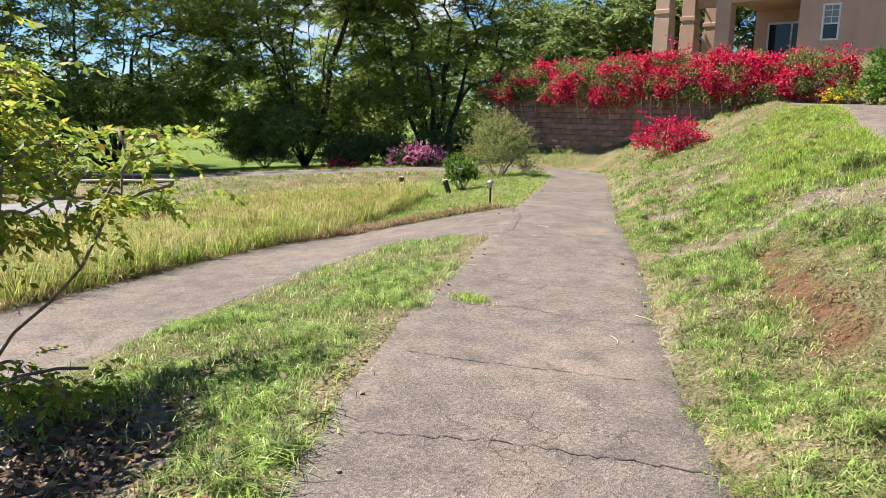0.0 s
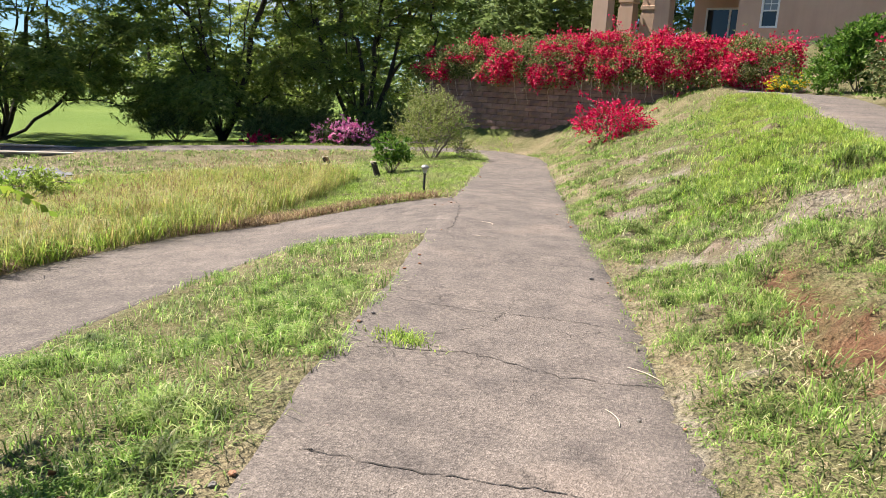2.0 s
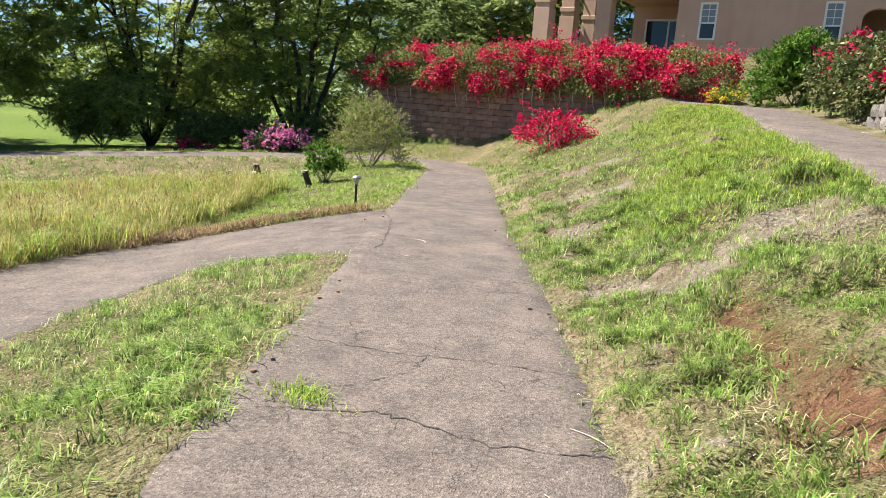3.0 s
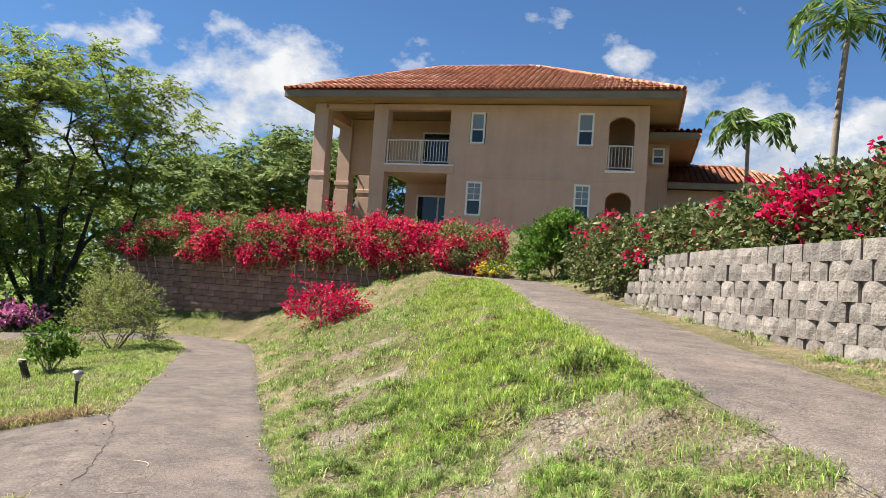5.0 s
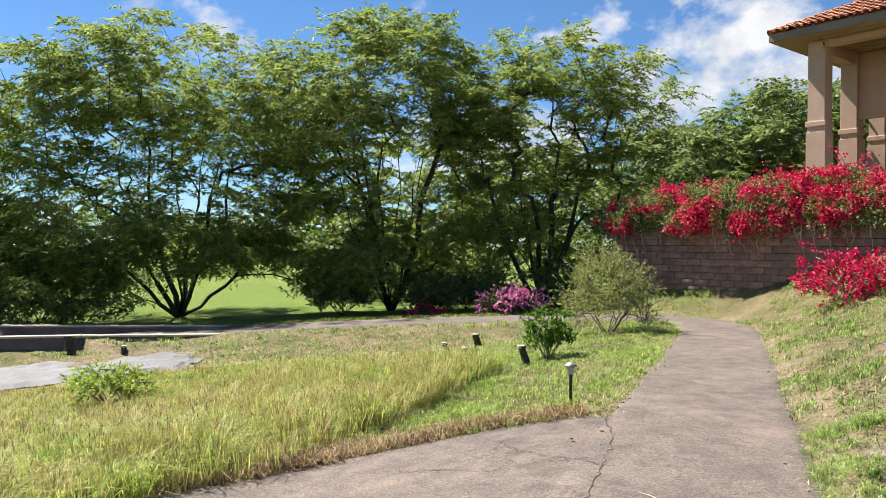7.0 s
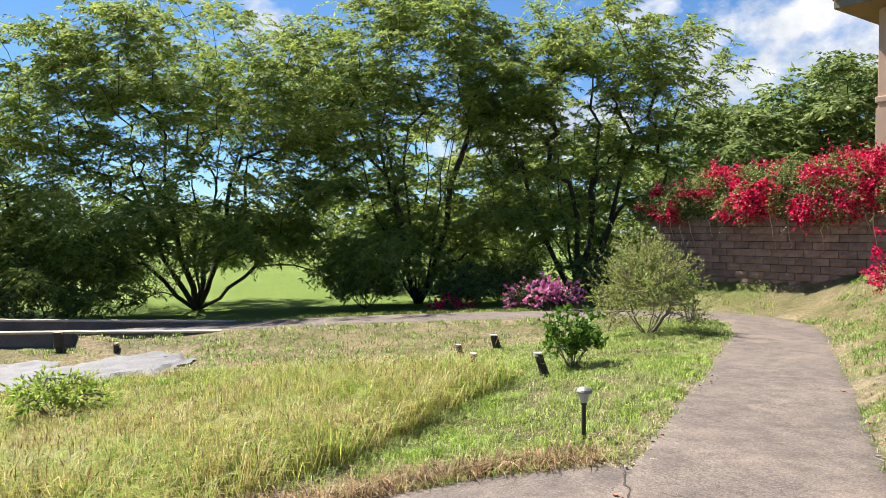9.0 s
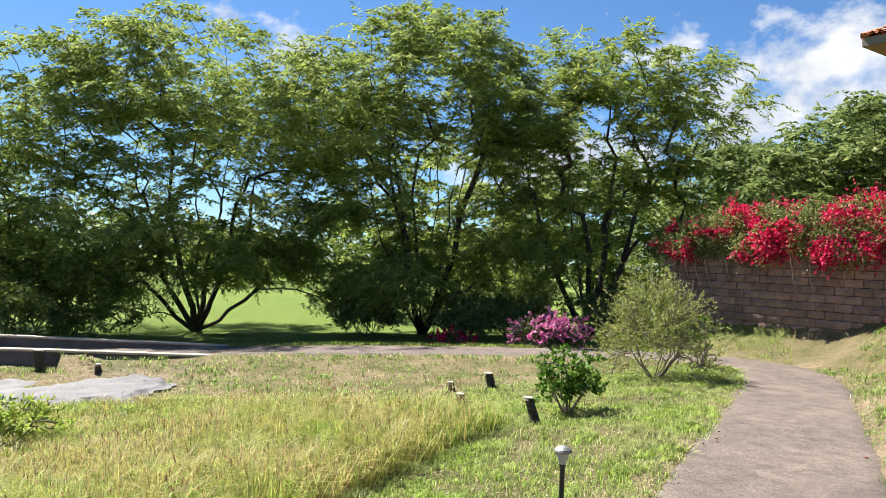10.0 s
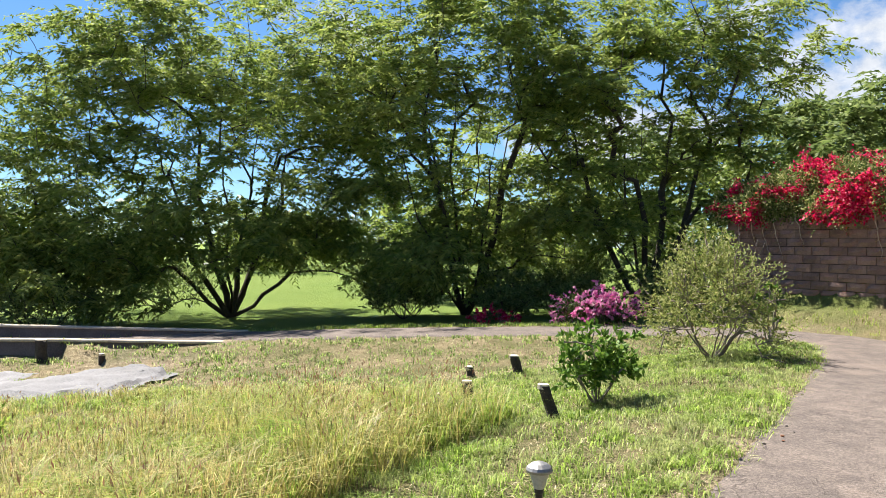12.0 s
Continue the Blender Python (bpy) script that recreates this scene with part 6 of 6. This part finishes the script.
def tall_zone(x, y, s, d):
    """Where the tall dry grass stands in the field."""
    wob = (patchy(x, y, 2.0, 31) - 0.5) * 1.2
    lim = 3.35 - 0.06 * np.clip(s - 8, -4, 10) + wob * 0.5
    inner = smooth(lim, lim + 0.35, d)
    side = in_strip(x, y, SIDE_A, SIDE_B)
    near_b = (d > 2.0) & (s < 6.5) & ~side & (to_line(SIDE_FAR, x, y)[1] > 0)
    z = np.maximum(inner * (s > 6.3), near_b * 1.0)
    return z * np.where(s + wob * 1.5 > 13.0, 0.0, 1.0) * (d < 14)


def falling(x, y):
    """How tall the field grass grows: less towards the far side."""
    return 1 - 0.62 * smooth(4.5, 8.0, plan_s_d(x, y)[1])


x_, y_ = scatter(470000, -5.6, 2.6, 0.6, 12.0, lambda x, y, s, d: np.where(d < 0, (0.26 + 0.9 * smooth(0.42, 0.56, patchy(x, y, 0.8, 51))) * (0.28 + 0.85 * smooth(0.38, 0.54, patchy(x, y, 0.22, 81))), 0.0) * (d > -9), 1, 0.045)
blades("bank_grass", x_, y_, 0.04 + 0.13 * patchy(x_, y_, 0.35, 52) ** 1.6, 0.0066, 1.35, GREEN_BLADE, "patchy green and straw-coloured grass on the bank", 1)
x_, y_ = scatter(200000, -12.5, 0.0, 9.0, 26.0, lambda x, y, s, d: np.where(d < 0, (0.25 + 0.9 * smooth(0.40, 0.60, patchy(x, y, 1.3, 53))) * (0.18 + 0.95 * smooth(0.40, 0.54, patchy(x, y, 0.3, 85))), 0.0) * (d > -9), 2, 0.06)
blades("bank_grass", x_, y_, 0.05 + 0.12 * patchy(x_, y_, 0.5, 86), 0.011, 1.0, GREEN_BLADE, "thin grass on the upper bank below the wall", 2)
x_, y_ = scatter(270000, -7.5, 1.0, 6.5, 24.5, lambda x, y, s, d: smooth(2.1, 0.5, np.abs(-d - np.clip(3.0 + 0.233 * s, 1.9, 8.2) + 0.7)) * (0.35 + 0.65 * smooth(0.4, 0.6, patchy(x, y, 1.2, 54))) * (s > 4.5), 3, 0.06)
blades("crest_grass", x_, y_, np.full(len(x_), 0.15), 0.009, 1.1, BRIGHT_BLADE, "longer bright green grass along the crest", 3)
x_, y_ = scatter(260000, -7.2, -1.4, 0.2, 8.8, lambda x, y, s, d: np.where((d > 0) & (to_line(SIDE_NEAR, x, y)[1] < 0), (0.14 + 1.0 * smooth(0.40, 0.54, patchy(x, y, 0.8, 55))) * (0.3 + 0.9 * smooth(0.36, 0.5, patchy(x, y, 0.22, 82))) * (1 - 0.85 * smooth(-0.42, -0.14, path_cover(x, y)) * smooth(0.3, 0.55, patchy(x, y, 0.9, 83))), 0.0), 4, 0.04)
blades("verge_grass", x_, y_, 0.045 + 0.15 * patchy(x_, y_, 0.35, 56) ** 1.5, 0.0068, 1.25, GREEN_BLADE, "lush short grass on the strip between the paths", 4)
x_, y_ = scatter(190000, -14.5, -6.0, 9.2, 21.5, lambda x, y, s, d: np.where(d > 0, (0.40 + 0.8 * smooth(0.36, 0.56, patchy(x, y, 1.2, 57))) * (0.35 + 0.8 * smooth(0.36, 0.5, patchy(x, y, 0.25, 84))), 0.0) * (1 - tall_zone(x, y, s, d)), 5, 0.05)
blades("lawn_grass", x_, y_, np.full(len(x_), 0.09) + 0.04 * patchy(x_, y_, 1.0, 58), 0.009, 1.0, LAWN_BLADE, "bright short lawn grass beside the path", 5)
x_, y_ = scatter(110000, -17.5, -7.0, 3.0, 15.5, lambda x, y, s, d: tall_zone(x, y, s, d) * (0.45 + 0.7 * patchy(x, y, 1.0, 59)), 6, 0.06)
blades("tall_dry_grass", x_, y_, (0.16 + 0.66 * patchy(x_, y_, 0.5, 60)) * falling(x_, y_), 0.0085, 0.95, STRAW_BLADE, "tall golden dry grass filling the field", 6)
x_, y_ = scatter(110000, -17.5, -7.0, 3.0, 15.5, lambda x, y, s, d: tall_zone(x, y, s, d) * (0.3 + 0.9 * smooth(0.4, 0.6, patchy(x, y, 1.3, 61))), 7, 0.07)
blades("tall_green_grass", x_, y_, (0.12 + 0.56 * patchy(x_, y_, 0.45, 62)) * falling(x_, y_), 0.010, 1.05, BRIGHT_BLADE, "yellow-green tall grass among the dry stems", 7)
x_, y_ = scatter(9000, -17.0, -7.5, 3.5, 15.0, lambda x, y, s, d: tall_zone(x, y, s, d) * smooth(0.35, 0.6, patchy(x, y, 1.8, 64)), 13)
p_ = np.column_stack([x_, y_, land(x_, y_) + RNG.uniform(0.34, 0.60, len(x_)) * falling(x_, y_)])
w_ = unit(np.column_stack([RNG.normal(scale=0.35, size=(len(x_), 2)), np.ones(len(x_))]))
tagged(place("grass_seed_heads", leaves_mesh("grass_seed_heads", p_, w_, 0.075, 0.011, RNG), SEED), "russet seed heads above the dry grass", "grass", kind="stuff")
x_, y_ = scatter(72000, -24.0, -11.0, 5.0, 21.5, lambda x, y, s, d: np.where(d > 0, 0.35 + 0.6 * smooth(0.4, 0.6, patchy(x, y, 1.2, 63)), 0.0) * (1 - tall_zone(x, y, s, d)) * (to_line(MAIN_AXIS, x, y)[0] > 0.9), 8, 0.07)
blades("field_grass", x_, y_, np.full(len(x_), 0.10), 0.014, 0.9, GREEN_BLADE, "short patchy grass at the field's far side", 8)
x_, y_ = scatter(60000, -27.0, -12.0, 5.0, 28.0, lambda x, y, s, d: np.where((to_line(MAIN_AXIS, x, y)[1] < 0) & (d > 0), smooth(3.0, 1.2, to_line(MAIN_AXIS, x, y)[0]), 0.0), 9, 0.07)
blades("road_edge_grass", x_, y_, np.full(len(x_), 0.13), 0.014, 0.8, BRIGHT_BLADE, "bright grass verge beyond the road", 9)
x_, y_ = scatter(210000, -6.8, 2.4, 0.4, 12.5, lambda x, y, s, d: np.where(to_line(SIDE_NEAR, x, y)[1] < 0, 0.55, 0.0) * (0.25 + patchy(x, y, 0.9, 71)) * (d > -8), 11, 0.10)
blades("dry_thatch", x_, y_, np.full(len(x_), 0.022), 0.005, 2.6, THATCH_BLADE, "fallen straw and thatch between the grass clumps", 11)
x_, y_ = scatter(70000, -15.0, -6.0, 5.0, 20.0, lambda x, y, s, d: np.where(d > 0, 0.6, 0.0) * (0.2 + patchy(x, y, 1.0, 72)) * (1 - tall_zone(x, y, s, d)), 12, 0.10)
blades("dry_thatch", x_, y_, np.full(len(x_), 0.045), 0.008, 2.4, THATCH_BLADE, "fallen straw lying in the short lawn", 12)
x_ = np.concatenate([RNG.normal(-3.27, 0.10, 160), RNG.normal(-3.35, 0.07, 80)])
y_ = np.concatenate([RNG.normal(4.90, 0.06, 160), RNG.normal(4.95, 0.05, 80)])
ob_ = blades("grass_tuft", x_, y_, np.full(len(x_), 0.055), 0.006, 1.3, BRIGHT_BLADE, "small grass tuft growing through the asphalt", 10, sink=-0.012)

# dead fringe on the field side of the side path, and leaf litter under the young tree
fringe_rng = np.random.default_rng(23)
k_ = fringe_rng.integers(18, 82, 9000)
way_ = unit(np.gradient(SIDE_B, axis=0))[k_]
x_ = SIDE_B[k_, 0] - way_[:, 1] * fringe_rng.gamma(2.0, 0.11, 9000) + fringe_rng.normal(scale=0.05, size=9000)
y_ = SIDE_B[k_, 1] + way_[:, 0] * fringe_rng.gamma(2.0, 0.11, 9000) + fringe_rng.normal(scale=0.05, size=9000)
ok_ = (path_cover(x_, y_) < 0.03) & (fringe_rng.uniform(size=9000) < smooth(0.32, 0.55, patchy(x_, y_, 0.7, 24)))
blades("dead_grass_fringe", x_[ok_], y_[ok_], np.full(int(ok_.sum()), 0.19), 0.009, 1.7, DEAD_BLADE, "brown dead grass hanging over the side path's edge", 23)
x_, y_ = fringe_rng.normal(-3.3, 0.55, 1500), fringe_rng.normal(1.75, 0.42, 1500)
ok_ = path_cover(x_, y_) < -0.05
x_, y_ = x_[ok_], y_[ok_]
p_ = np.column_stack([x_, y_, land(x_, y_) + relief(x_, y_) - 0.05 * bareness(x_, y_) + fringe_rng.uniform(0.005, 0.04, len(x_))])
w_ = unit(fringe_rng.normal(size=p_.shape) * np.array([1, 1, 0.35]))
tagged(place("leaf_litter", leaves_mesh("leaf_litter", p_, w_, 0.065, 0.038, fringe_rng, 1.2), LEAF_LITTER), "curled brown fallen leaves on bare earth under the young tree", "leaves", kind="stuff")

# ---- litter on the paths ----


def twig(x, y, length, bend, turn, radius, label):
    u = np.linspace(-0.5, 0.5, 9)
    px_ = x + np.cos(turn) * u * length - np.sin(turn) * bend * (u * u * 4 - 0.4)
    py_ = y + np.sin(turn) * u * length + np.cos(turn) * bend * (u * u * 4 - 0.4)
    z = to_line(MAIN_AXIS, px_, py_, MAIN_Z)[2] + 0.017 + radius
    ob = place("fallen_twig", tubes_mesh("fallen_twig", [(np.column_stack([px_, py_, z]), radius * (1.1 - np.abs(u)))], 5), DRY_VINE)
    tagged(ob, label, "twig", "twigs on the path")


twig(-5.35, 9.15, 0.26, 0.06, 2.6, 0.0032, "pale curved twig lying on the asphalt")
twig(-2.05, 5.35, 0.24, 0.02, 2.75, 0.003, "thin dry stalk at the path's edge")
twig(-1.95, 4.70, 0.18, 0.02, 2.3, 0.0028, "thin dry stalk at the path's edge")
twig(-4.9, 8.3, 0.18, 0.04, 0.6, 0.003, "pale curved twig lying on the asphalt")


def pebble_mesh(seed):
    rng = np.random.default_rng(seed)
    bm = bmesh.new()
    bmesh.ops.create_icosphere(bm, subdivisions=1, radius=1.0)
    for v in bm.verts:
        v.co *= rng.uniform(0.7, 1.15)
        v.co.z *= 0.6
    me = bpy.data.meshes.new("pebble")
    bm.to_mesh(me)
    bm.free()
    me.materials.append(GREY_BLOCK if seed % 2 else SOIL)
    return me


PEBBLES = [pebble_mesh(k) for k in range(4)]
stone_rng = np.random.default_rng(5)
for k_ in range(150):
    u_ = stone_rng.uniform(0.06, 0.42)
    i_ = int(u_ * 419)
    edge_ = MA[i_] if stone_rng.uniform() < 0.5 else MB[i_]
    x_, y_ = edge_ + stone_rng.normal(scale=0.10, size=2)
    r_ = stone_rng.uniform(0.006, 0.022)
    ob_ = new("pebble", PEBBLES[int(stone_rng.integers(4))])
    ob_.location = (x_, y_, float(to_line(MAIN_AXIS, np.array([x_]), np.array([y_]), MAIN_Z)[2][0]) + 0.014 + r_ * 0.3)
    ob_.scale = (r_, r_ * stone_rng.uniform(0.7, 1.3), r_)
    ob_.rotation_euler = (0, 0, stone_rng.uniform(0, 6.28))
    tagged(ob_, "small loose stone at the edge of the asphalt", "stone", "loose stones by the path")
